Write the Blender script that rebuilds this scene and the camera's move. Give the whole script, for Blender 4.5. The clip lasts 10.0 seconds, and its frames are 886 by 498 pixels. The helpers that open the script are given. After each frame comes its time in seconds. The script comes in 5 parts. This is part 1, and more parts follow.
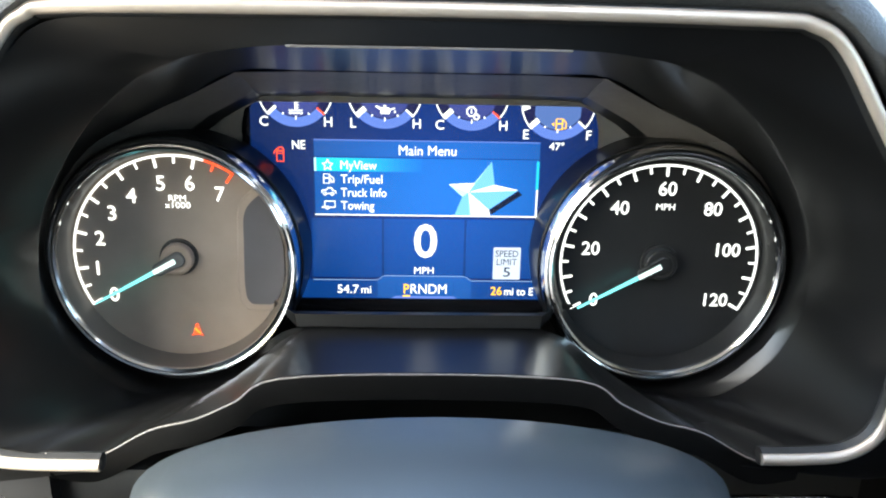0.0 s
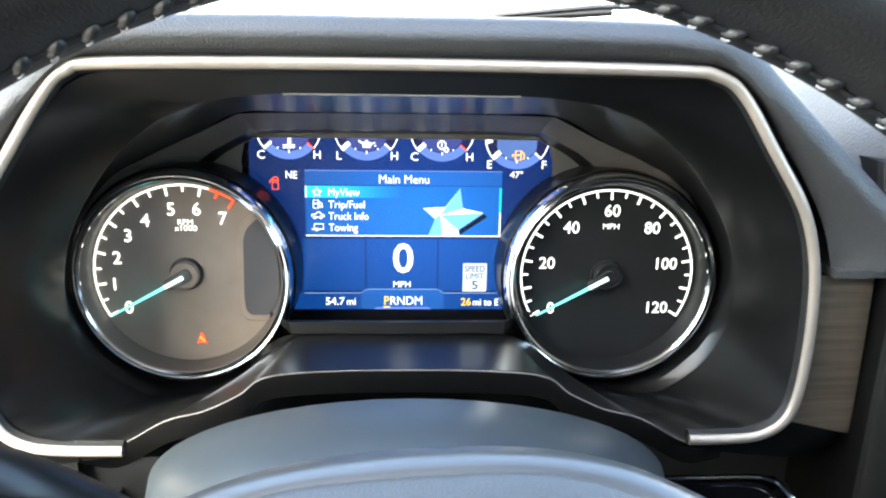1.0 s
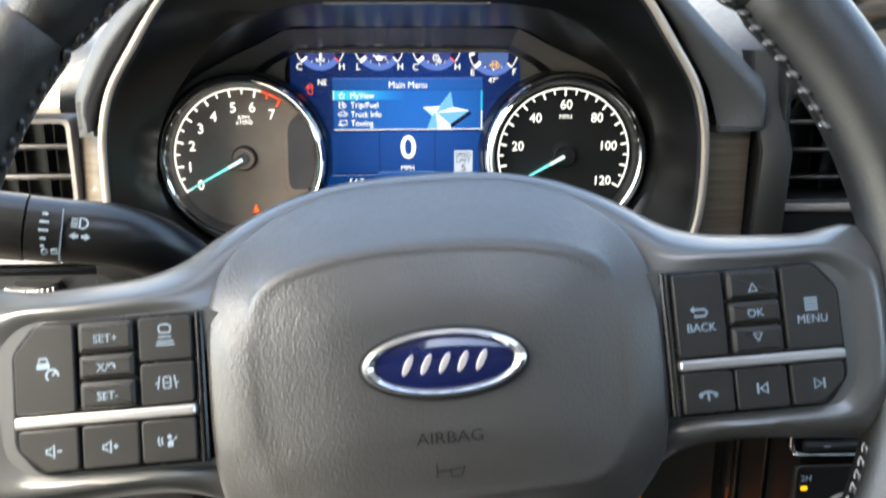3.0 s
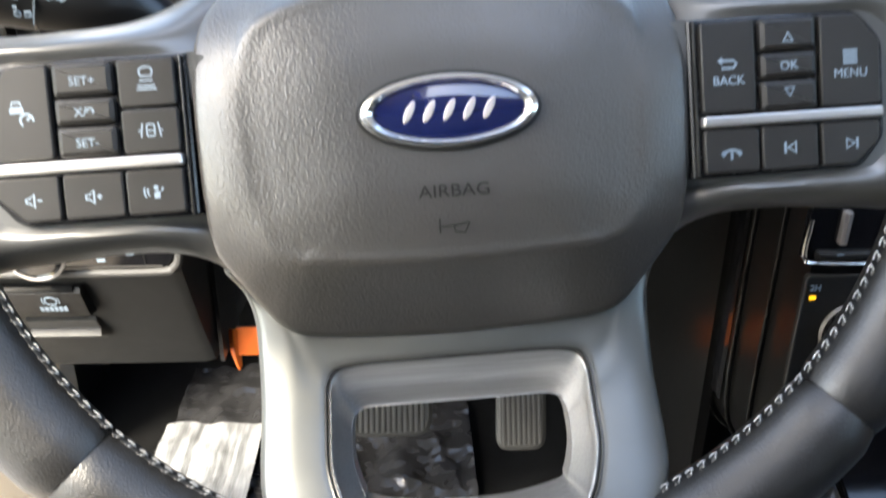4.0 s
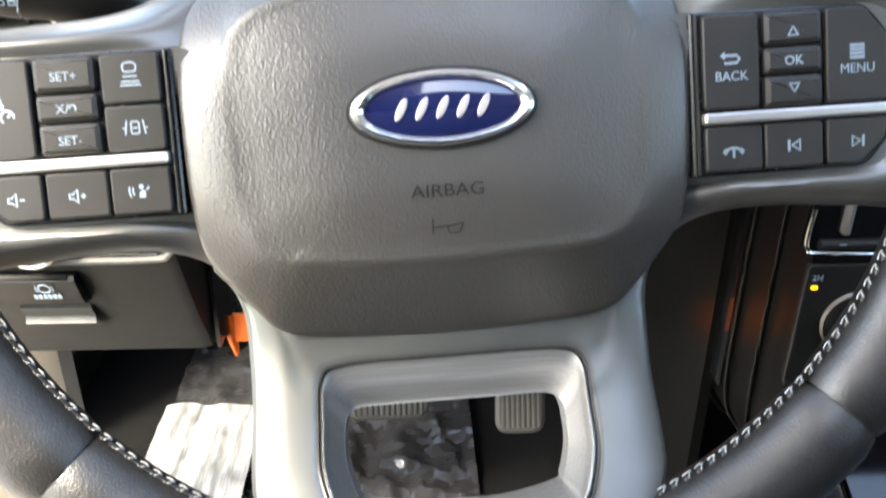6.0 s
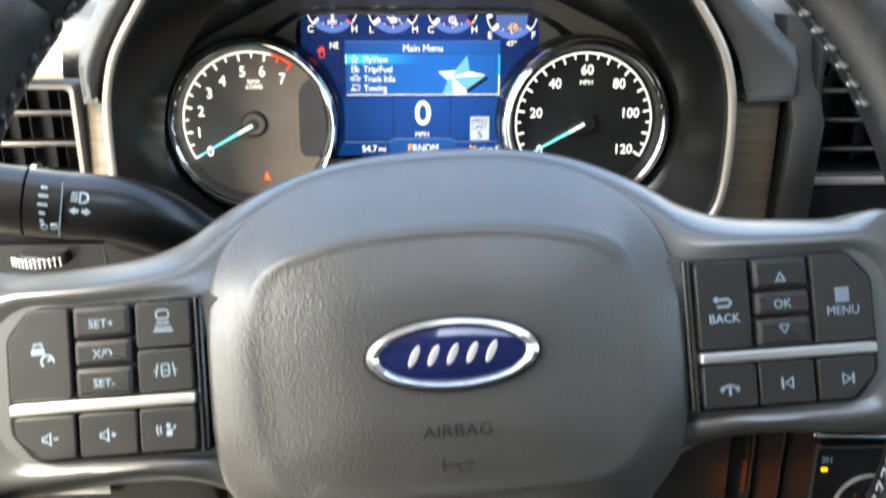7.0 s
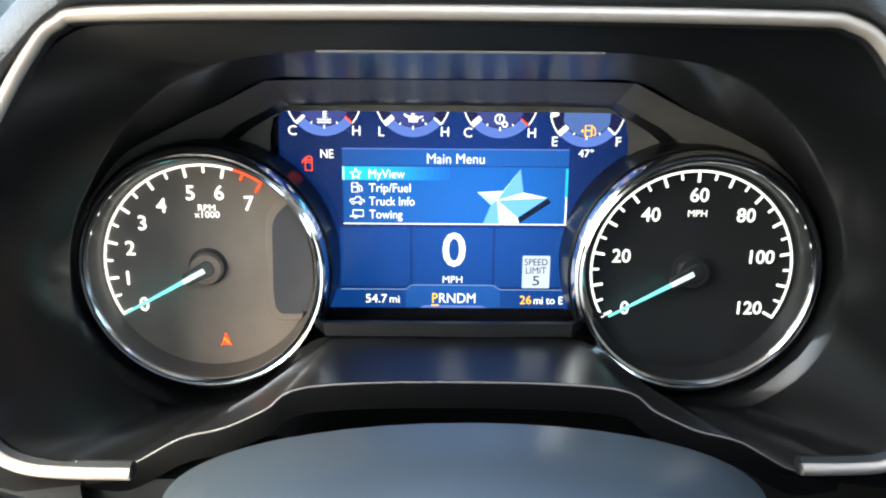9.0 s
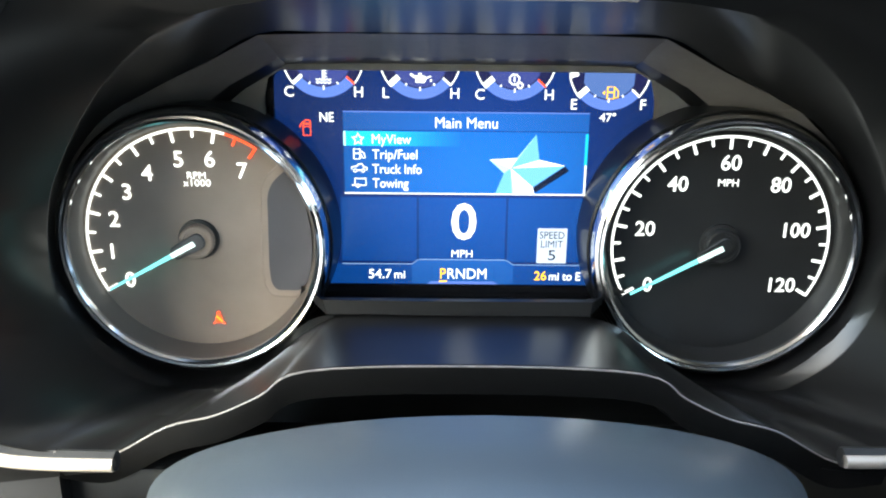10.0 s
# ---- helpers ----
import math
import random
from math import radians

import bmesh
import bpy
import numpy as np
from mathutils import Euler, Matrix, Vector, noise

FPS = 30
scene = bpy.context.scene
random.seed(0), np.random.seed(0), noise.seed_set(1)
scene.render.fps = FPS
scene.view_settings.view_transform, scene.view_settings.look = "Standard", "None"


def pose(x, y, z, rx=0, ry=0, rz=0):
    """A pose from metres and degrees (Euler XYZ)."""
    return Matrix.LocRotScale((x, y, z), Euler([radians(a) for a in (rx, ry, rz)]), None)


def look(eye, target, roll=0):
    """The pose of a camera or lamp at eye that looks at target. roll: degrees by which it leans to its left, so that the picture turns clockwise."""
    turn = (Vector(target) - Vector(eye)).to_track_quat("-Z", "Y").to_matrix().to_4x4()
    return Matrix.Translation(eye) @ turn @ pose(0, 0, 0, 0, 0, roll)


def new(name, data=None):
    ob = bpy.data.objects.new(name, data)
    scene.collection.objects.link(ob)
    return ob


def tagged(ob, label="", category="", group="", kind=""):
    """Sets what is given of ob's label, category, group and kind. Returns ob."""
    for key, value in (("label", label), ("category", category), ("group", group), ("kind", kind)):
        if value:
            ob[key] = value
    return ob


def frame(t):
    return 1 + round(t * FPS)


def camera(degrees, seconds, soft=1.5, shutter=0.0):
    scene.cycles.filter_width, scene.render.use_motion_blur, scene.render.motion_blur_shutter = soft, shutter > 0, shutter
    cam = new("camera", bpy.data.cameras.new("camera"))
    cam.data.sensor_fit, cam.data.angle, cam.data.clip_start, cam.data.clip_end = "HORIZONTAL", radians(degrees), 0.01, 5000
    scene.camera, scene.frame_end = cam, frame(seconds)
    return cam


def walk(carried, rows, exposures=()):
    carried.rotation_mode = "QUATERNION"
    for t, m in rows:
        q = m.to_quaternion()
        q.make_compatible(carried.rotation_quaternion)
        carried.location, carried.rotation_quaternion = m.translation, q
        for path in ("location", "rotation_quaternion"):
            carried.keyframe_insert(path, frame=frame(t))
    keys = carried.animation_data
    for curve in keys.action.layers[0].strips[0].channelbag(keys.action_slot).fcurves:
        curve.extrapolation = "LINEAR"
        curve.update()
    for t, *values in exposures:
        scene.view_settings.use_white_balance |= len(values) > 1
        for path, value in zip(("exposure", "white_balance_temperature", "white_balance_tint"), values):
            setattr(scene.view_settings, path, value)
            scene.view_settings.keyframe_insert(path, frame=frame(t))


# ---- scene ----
from mathutils.bvhtree import BVHTree

cam = camera(56.8, 10.0, soft=2.0, shutter=0.4)
METRES, EYE, TILT, LEAN, TURN = 0.64, 0.80, -17.0, -1.15, -1.5
ROWS = [
    (0.0, 0.0, 0.0, 0.0, -0.0, 0.0, 0.0),
    (0.5, 0.0041, -0.0407, -0.0003, -0.65, 0.5, 0.33),
    (1.0, 0.009, -0.0899, -0.009, -1.0, 1.81, 0.53),
    (1.5, 0.0087, -0.165, -0.0246, -1.62, 3.39, 1.06),
    (2.0, 0.0064, -0.2505, -0.0607, -2.05, 4.73, 1.83),
    (3.5, 0.0019, -0.3037, -0.1838, -0.82, -1.94, 1.4),
    (4.0, 0.0021, -0.2796, -0.2112, -0.82, -7.26, 1.09),
    (4.5, 0.0023, -0.2557, -0.2349, -1.11, -11.16, 1.01),
    (5.0, 0.0035, -0.2547, -0.2335, -1.24, -12.51, 1.03),
    (6.5, 0.008, -0.2775, -0.1686, -0.24, -5.29, 1.09),
    (7.0, 0.0088, -0.2873, -0.1309, 0.15, -1.07, 1.15),
    (7.5, 0.0096, -0.2842, -0.0798, 0.45, 2.44, 1.25),
    (8.0, 0.0114, -0.2234, -0.0277, 1.13, 3.34, 1.43),
    (8.5, 0.0019, -0.0954, -0.0156, 1.44, 2.4, 1.0),
    (9.0, -0.0051, 0.004, -0.007, 1.55, 1.24, 0.28),
    (9.5, -0.0087, 0.0395, -0.0047, 1.59, 0.37, -0.04),
    (10.0, -0.013, 0.0495, -0.0067, 1.53, -0.66, 0.15),
]
walk(cam, [(t, pose(0, 0, EYE, TILT, LEAN, TURN) @ pose(METRES * x, METRES * y, METRES * z, 90 + pitch, roll, yaw)) for t, x, y, z, yaw, pitch, roll in ROWS],
     exposures=[(0.0, 3.65, 6900, 1), (1.0, 3.85, 6950, 1), (2.2, 3.5, 7300, 2), (3.5, 3.2, 7300, 5), (4.0, 3.5, 7250, 6), (4.5, 3.82, 7250, 7), (5.0, 3.87, 7250, 8), (6.5, 3.7, 7450, 4), (7.0, 3.48, 7400, 3), (7.5, 3.36, 7300, 2), (8.0, 3.46, 7200, 2), (9.0, 3.5, 6950, 1), (10.0, 3.75, 6800, -1)])

# ---------------------------------------------------------------- daylight
world = bpy.data.worlds.new("world")
scene.world = world
world.use_nodes = True
wn = world.node_tree.nodes
sky = wn.new("ShaderNodeTexSky")
sky.sky_type, sky.sun_disc, sky.sun_elevation, sky.sun_rotation = "NISHITA", False, radians(48), radians(-134)
sky.dust_density, sky.ozone_density = 1.6, 0.7
wn["Background"].inputs["Strength"].default_value = 0.18
world.node_tree.links.new(sky.outputs[0], wn["Background"].inputs["Color"])
sun = new("sun", bpy.data.lights.new("sun", "SUN"))
sun.data.energy, sun.data.angle, sun.data.color = 1.9, radians(12), (1.0, 0.95, 0.89)
sun.matrix_basis = look((-5.4, -5.2, 9.0), (0, 0, 0.6))


# ---------------------------------------------------------------- materials
def mat(name, col, rough=0.5, metal=0.0, col2=None, vary=25.0, bump=0.0, grain=600.0, cells=False, coat=0.0, stretch=(1, 1, 1), spec=0.5, rvar=0.08, dist=0.0006):
    """A surface with its own colour, a second one in large patches, fine relief and an uneven gloss."""
    m = bpy.data.materials.new(name)
    m.use_nodes = True
    n, l = m.node_tree.nodes, m.node_tree.links
    b = n["Principled BSDF"]
    co = n.new("ShaderNodeTexCoord")
    mp = n.new("ShaderNodeMapping")
    mp.inputs["Scale"].default_value = stretch
    l.new(co.outputs["Object"], mp.inputs[0])
    big = n.new("ShaderNodeTexNoise")
    big.inputs["Scale"].default_value, big.inputs["Detail"].default_value = vary, 6
    l.new(mp.outputs[0], big.inputs["Vector"])
    mix = n.new("ShaderNodeMix")
    mix.data_type = "RGBA"
    c2 = col2 or tuple(c * 0.8 for c in col)
    mix.inputs[6].default_value, mix.inputs[7].default_value = (*col, 1), (*c2, 1)
    ramp = n.new("ShaderNodeMapRange")
    ramp.inputs["From Min"].default_value, ramp.inputs["From Max"].default_value = 0.35, 0.65
    l.new(big.outputs[0], ramp.inputs[0])
    l.new(ramp.outputs[0], mix.inputs[0])
    l.new(mix.outputs[2], b.inputs["Base Color"])
    fine = n.new("ShaderNodeTexNoise")
    fine.inputs["Scale"].default_value, fine.inputs["Detail"].default_value = vary * 9, 3
    l.new(mp.outputs[0], fine.inputs["Vector"])
    rr = n.new("ShaderNodeMapRange")
    rr.inputs["To Min"].default_value, rr.inputs["To Max"].default_value = max(rough - rvar, 0.02), rough + rvar
    l.new(fine.outputs[0], rr.inputs[0])
    l.new(rr.outputs[0], b.inputs["Roughness"])
    b.inputs["Metallic"].default_value = metal
    b.inputs["Specular IOR Level"].default_value = spec
    b.inputs["Coat Weight"].default_value, b.inputs["Coat Roughness"].default_value = coat, 0.06
    if bump:
        bp = n.new("ShaderNodeBump")
        bp.inputs["Strength"].default_value, bp.inputs["Distance"].default_value = bump, dist
        if cells:
            wob = n.new("ShaderNodeTexNoise")
            wob.inputs["Scale"].default_value = grain * 0.6
            l.new(mp.outputs[0], wob.inputs["Vector"])
            add = n.new("ShaderNodeMix")
            add.data_type, add.blend_type = "RGBA", "LINEAR_LIGHT"
            add.inputs[0].default_value = 0.9 / grain
            l.new(mp.outputs[0], add.inputs[6])
            l.new(wob.outputs["Color"], add.inputs[7])
            t = n.new("ShaderNodeTexVoronoi")
            t.feature = "SMOOTH_F1"
            t.inputs["Scale"].default_value = grain
            l.new(add.outputs[2], t.inputs["Vector"])
        else:
            t = n.new("ShaderNodeTexNoise")
            t.inputs["Scale"].default_value, t.inputs["Detail"].default_value = grain, 4
            l.new(mp.outputs[0], t.inputs["Vector"])
        l.new(t.outputs[0], bp.inputs["Height"])
        l.new(bp.outputs[0], b.inputs["Normal"])
    return m


def glow(name, col, strength=1.0, fade=0.0):
    m = bpy.data.materials.new(name)
    m.use_nodes = True
    b = m.node_tree.nodes["Principled BSDF"]
    b.inputs["Base Color"].default_value = (0.01, 0.01, 0.012, 1)
    b.inputs["Roughness"].default_value = 0.25
    b.inputs["Emission Color"].default_value, b.inputs["Emission Strength"].default_value = (*col, 1), strength
    if fade:
        # the backlight is strongest near the middle of the display
        n, l = m.node_tree.nodes, m.node_tree.links
        co, mp, ln = n.new("ShaderNodeTexCoord"), n.new("ShaderNodeMapping"), n.new("ShaderNodeVectorMath")
        mp.inputs["Location"].default_value = (-.012, -.020, .0165)
        mp.vector_type = "POINT"
        ln.operation = "LENGTH"
        rg = n.new("ShaderNodeMapRange")
        rg.interpolation_type = "SMOOTHSTEP"
        for key, val in zip(("From Min", "From Max", "To Min", "To Max"), (.0, .095, strength * (1 + fade), strength * (1 - fade))):
            rg.inputs[key].default_value = val
        l.new(co.outputs["Object"], mp.inputs[0])
        l.new(mp.outputs[0], ln.inputs[0])
        l.new(ln.outputs["Value"], rg.inputs[0])
        l.new(rg.outputs[0], b.inputs["Emission Strength"])
    return m


M_PAD = mat("airbag_cover_plastic", (0.047, 0.0435, 0.040), 0.42, col2=(0.042, 0.039, 0.036), bump=0.5, grain=1100, cells=True, vary=30, stretch=(1, 0.65, 1), dist=0.00034, spec=0.85)
M_SHELL = mat("satin_grey_plastic", (0.058, 0.058, 0.057), 0.30, col2=(0.056, 0.056, 0.055), vary=20, spec=1.0, rvar=0.008)
M_SHROUD = mat("shroud_plastic", (0.042, 0.050, 0.056), 0.33, col2=(0.039, 0.047, 0.053), vary=14, bump=0.1, grain=2200, spec=0.9, rvar=0.03)
M_LEATHER = mat("black_leather", (0.0085, 0.0080, 0.0078), 0.42, col2=(0.0068, 0.0065, 0.0064), vary=18, bump=0.6, grain=1250, cells=True, dist=0.00022, spec=0.76)
M_THREAD = mat("grey_thread", (0.34, 0.34, 0.335), 0.6, vary=200, bump=0.3, grain=4000)
M_SILVER = mat("silver_painted_spoke", (0.112, 0.116, 0.113), 0.36, metal=0.7, vary=15, rvar=0.03)
M_BRUSH = mat("brushed_dark_silver", (0.34, 0.342, 0.345), 0.40, metal=0.75, col2=(0.27, 0.27, 0.273), vary=1200, stretch=(0.02, 1, 1), bump=0.06, grain=2500)
M_BTN = mat("button_black", (0.019, 0.0178, 0.0168), 0.40, vary=40, bump=0.05, grain=2500, spec=0.36)
M_BTN_GLOSS = mat("button_bed_black", (0.009, 0.009, 0.01), 0.25, vary=40)
M_ICON = mat("icon_paint", (0.20, 0.26, 0.32), 0.5, vary=60)
M_CHROME = mat("chrome", (0.85, 0.85, 0.86), 0.12, metal=1.0, vary=20, rvar=0.03)
M_SATIN = mat("satin_chrome", (0.70, 0.68, 0.66), 0.30, metal=0.85, vary=8, rvar=0.02)
M_TRIM = mat("champagne_trim", (0.56, 0.48, 0.40), 0.36, metal=0.55, vary=8, rvar=0.03)
M_MARK = mat("pale_emblem_silver", (0.55, 0.50, 0.49), 0.35, metal=0.3, vary=10, rvar=0.02)
M_RING = mat("bright_emblem_ring", (0.80, 0.80, 0.81), 0.18, metal=0.92, vary=10, rvar=0.02)
M_BLUE = mat("emblem_blue", (0.008, 0.013, 0.065), 0.12, vary=60, coat=1.0)
M_COWL = mat("black_cowl_plastic", (0.0068, 0.0068, 0.0071), 0.30, vary=12, rvar=0.004, spec=0.43)
M_GLOSSBLK = mat("piano_black", (0.006, 0.006, 0.007), 0.08, vary=30, rvar=0.03)
M_FRAME = mat("graphite_frame", (0.10, 0.090, 0.080), 0.5, vary=40, bump=0.35, grain=1600)
M_MASK = mat("grey_mask", (0.11, 0.105, 0.10), 0.6, vary=60, bump=0.2, grain=2200)
# rev counter face and wall (M_DIAL, M_WALL): lit look put into the base colour
M_DIAL = mat("dial_face_lit", (0.34, 0.262, 0.205), 0.5, vary=30, bump=0.08, grain=3000, rvar=0.05)
M_WINDOW = mat("smoked_window", (0.105, 0.098, 0.102), 0.26, vary=20, rvar=0.03)
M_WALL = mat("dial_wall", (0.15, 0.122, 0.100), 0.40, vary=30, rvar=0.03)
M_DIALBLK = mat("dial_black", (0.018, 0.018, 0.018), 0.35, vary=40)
M_BROW = mat("soft_dash_vinyl", (0.048, 0.048, 0.049), 0.46, col2=(0.040, 0.040, 0.041), vary=15, bump=0.9, grain=950, cells=True, dist=0.0003)
M_PANEL = mat("grey_dash_plastic", (0.037, 0.0358, 0.034), 0.55, vary=10, bump=0.3, grain=1300)
M_SLAT = mat("satin_vent_grey", (0.16, 0.145, 0.135), 0.36, vary=30)
M_DARK = mat("dark_plastic", (0.008, 0.0078, 0.0078), 0.5, vary=15, bump=0.2, grain=1200, spec=0.35)
M_SIDE = mat("console_black", (0.0038, 0.0036, 0.0035), 0.58, vary=15, bump=0.1, grain=1200, spec=0.12)
M_FLANK = mat("gloss_console_black", (0.005, 0.0047, 0.0045), 0.30, vary=15, spec=0.30, rvar=0.03)
M_GREY = mat("satin_dark_grey", (0.012, 0.0112, 0.0102), 0.50, vary=12, bump=0.1, grain=1500, spec=0.25)
M_WOOD = mat("dark_wood_grain", (0.112, 0.089, 0.065), 0.40, col2=(0.060, 0.047, 0.034), vary=160, stretch=(0.06, 0.4, 1.6), coat=0.45, bump=0.06, grain=900)
M_BEIGE = mat("beige_trim", (0.47, 0.395, 0.305), 0.5, vary=8, bump=0.2, grain=1200)
M_CARPET = mat("black_carpet", (0.005, 0.005, 0.005), 0.95, vary=30, bump=1.0, grain=700, dist=0.003, spec=0.1)
M_PAPER = mat("white_paper", (0.24, 0.244, 0.248), 0.55, col2=(0.075, 0.077, 0.079), vary=55, stretch=(1.6, .12, 1), bump=0.8, grain=90, dist=0.003)
M_ORANGE = mat("orange_tag", (0.85, 0.16, 0.02), 0.5, vary=30)
M_RUBBER = mat("pedal_rubber", (0.016, 0.016, 0.0155), 0.7, vary=50, bump=0.2, grain=900)
M_HEAD = mat("headliner_grey", (0.44, 0.405, 0.365), 0.9, vary=20, bump=0.4, grain=900)
M_PILLAR = mat("pillar_fabric", (0.30, 0.31, 0.305), 0.85, vary=20, bump=0.4, grain=900)
M_NOTICE = mat("grey_notice_paper", (0.13, 0.126, 0.124), 0.8, vary=20, bump=0.2, grain=900)
M_SEAT = mat("warm_upholstery", (0.20, 0.165, 0.13), 0.8, vary=10, bump=0.4, grain=500)
M_CLOTH = mat("cabin_grey", (0.05, 0.047, 0.044), 0.8, vary=10, bump=0.4, grain=500)
E_WHITE = glow("dial_white_light", (0.95, 0.97, 1.0), 0.176)
E_RED = glow("warning_red_light", (1.0, 0.09, 0.03), 0.158)
E_CYAN = glow("needle_cyan_light", (0.22, 0.85, 0.95), 0.149)
E_ICY = glow("needle_white_light", (0.70, 0.93, 0.97), 0.17)
E_YEL = glow("amber_light", (1.0, 0.52, 0.02), 0.176)
E_NAVY = glow("screen_navy", (0.003, 0.021, 0.130), 0.150, 0.45)
E_BLUE = glow("screen_blue", (0.003, 0.050, 0.26), 0.145, 0.40)
E_MID = glow("screen_mid_blue", (0.010, 0.085, 0.36), 0.145, 0.40)
E_MENU = glow("screen_menu_blue", (0.008, 0.100, 0.42), 0.140, 0.45)
E_DEEP = glow("screen_deep_navy", (0.010, 0.012, 0.060), 0.14)
E_SKY = glow("screen_sky", (0.16, 0.46, 0.80), 0.15)
E_HAZE = glow("screen_haze", (0.070, 0.130, 0.36), 0.15)
E_GAUGE = glow("screen_gauge_blue", (0.040, 0.055, 0.23), 0.141)
E_SIGN = glow("screen_sign_white", (0.52, 0.60, 0.78), 0.150)
E_LAV = glow("screen_lavender", (0.10, 0.18, 0.58), 0.141)
E_HIGH = glow("screen_highlight", (0.02, 0.48, 0.85), 0.158)
E_ICE = glow("screen_ice", (0.45, 0.80, 0.90), 0.158)
E_DIM = glow("screen_line", (0.22, 0.36, 0.65), 0.141)
E_SHADE = glow("screen_shade", (0.004, 0.008, 0.03), 0.141)


# ---------------------------------------------------------------- helpers for shapes
def chain(ob):
    m = ob.matrix_basis.copy()
    while ob.parent:
        ob = ob.parent
        m = ob.matrix_basis @ m
    return m


def shade(bm, smooth):
    """Smooth faces, but for flat caps and sharp edges."""
    for f in bm.faces:
        f.smooth = len(f.verts) < 5
    for e in bm.edges:
        if len(e.link_faces) == 2 and (e.calc_face_angle(0) > radians(smooth) or any(len(f.verts) > 4 for f in e.link_faces)):
            e.smooth = False


def part(name, bm, material, parent, label="", local=True, smooth=35, at=None):
    """Links a bmesh as one mesh object under a thing or a part; local: its points are in the parent's own axes."""
    if not local:
        bmesh.ops.transform(bm, matrix=chain(parent).inverted(), verts=bm.verts)
    bmesh.ops.recalc_face_normals(bm, faces=bm.faces)
    me = bpy.data.meshes.new(name)
    shade(bm, smooth)
    bm.to_mesh(me)
    bm.free()
    me.materials.append(material)
    ob = new(name, me)
    ob.parent = parent
    if at is not None:
        ob.matrix_basis = at
    if label:
        ob["label"] = label
    return ob


def thing(name, m, label, category, group="", kind=""):
    ob = new(name)
    ob.empty_display_size = 0.02
    ob.matrix_basis = m
    return tagged(ob, label, category, group, kind)


def shared(name, mesh, parent, m, label=""):
    ob = new(name, mesh)
    ob.parent, ob.matrix_basis = parent, m
    if label:
        ob["label"] = label
    return ob


def catmull(pts, n, closed=False):
    """Points along a smooth curve through pts, n to a stretch."""
    p = [Vector(q) for q in pts]
    k, out = len(p), []
    for i in range(k if closed else k - 1):
        if closed:
            a, b, c, d = p[i - 1], p[i], p[(i + 1) % k], p[(i + 2) % k]
        else:
            a, b, c, d = p[max(i - 1, 0)], p[i], p[i + 1], p[min(i + 2, k - 1)]
        for j in range(n):
            t = j / n
            out.append(0.5 * ((2 * b) + (c - a) * t + (2 * a - 5 * b + 4 * c - d) * t * t + (3 * b - a - 3 * c + d) * t ** 3))
    if not closed:
        out.append(p[-1])
    return out


def loft(rings, closed=True, cap0=False, cap1=False, bm=None):
    bm = bm or bmesh.new()
    vs = [[bm.verts.new(q) for q in r] for r in rings]
    k = len(rings[0])
    for a, b in zip(vs, vs[1:]):
        for i in range(k if closed else k - 1):
            j = (i + 1) % k
            bm.faces.new((a[i], a[j], b[j], b[i]))
    if cap0:
        bm.faces.new(vs[0])
    if cap1:
        bm.faces.new(vs[-1])
    return bm


def skin(rings, along=4, across=4, closed=True, cap0=False, cap1=False):
    """A smooth surface through rows of points."""
    rows_ = [catmull(r, along, closed) for r in rings]
    cols = [catmull([r[i] for r in rows_], across) for i in range(len(rows_[0]))]
    return loft([[c[j] for c in cols] for j in range(len(cols[0]))], closed, cap0, cap1)


def both(half, cx=0.0):
    """A half outline from the middle at the top to the middle at the bottom, made whole by its mirror image."""
    full = [(cx + x, *r) for x, *r in half]
    return full + [(cx - x, *r) for x, *r in half[-2:0:-1]]


def rounded(pts, r, n=5):
    """A flat outline with rounded corners."""
    out, k = [], len(pts)
    rs = r if isinstance(r, (list, tuple)) else [r] * k
    for i in range(k):
        p, a, b = Vector(pts[i]), Vector(pts[i - 1]), Vector(pts[(i + 1) % k])
        d = min(rs[i], (a - p).length * 0.49, (b - p).length * 0.49)
        s, e = p + (a - p).normalized() * d, p + (b - p).normalized() * d
        for j in range(n + 1):
            t = j / n
            out.append((1 - t) ** 2 * s + 2 * t * (1 - t) * p + t * t * e)
    return [(q[0], q[1]) for q in out]


def inset(pts, d):
    """A flat outline drawn in by d."""
    area = sum(a[0] * b[1] - b[0] * a[1] for a, b in zip(pts, pts[1:] + pts[:1]))
    s, out, k = (1 if area > 0 else -1), [], len(pts)
    for i in range(k):
        p, a, b = Vector(pts[i]), Vector(pts[i - 1]), Vector(pts[(i + 1) % k])
        u, v = p - a, b - p
        nu = Vector((-u.y, u.x)).normalized() if u.length > 1e-9 else Vector((0, 0))
        nv = Vector((-v.y, v.x)).normalized() if v.length > 1e-9 else nu
        w = (nu + nv)
        w = w.normalized() if w.length > 1e-6 else nu
        out.append(tuple(p + w * (s * d / max(w.dot(nv if nv.length else nu), 0.5))))
    return out


def slab(pts, z0, z1, bevel=0.0, bm=None):
    """A plate with the outline pts from z0 up to z1, its upper edge rounded."""
    rings = [[(x, y, z0) for x, y in pts]]
    if bevel:
        for f in (0.0, 0.3, 1.0):
            rings.append([(x, y, z1 - bevel * (1 - math.sin(f * math.pi / 2))) for x, y in inset(pts, bevel * (1 - math.cos(f * math.pi / 2)))])
    else:
        rings.append([(x, y, z1) for x, y in pts])
    return loft(rings, True, True, True, bm)


def box2(x0, y0, x1, y1, r=0.0):
    p = [(x0, y0), (x1, y0), (x1, y1), (x0, y1)]
    return rounded(p, r) if r else p


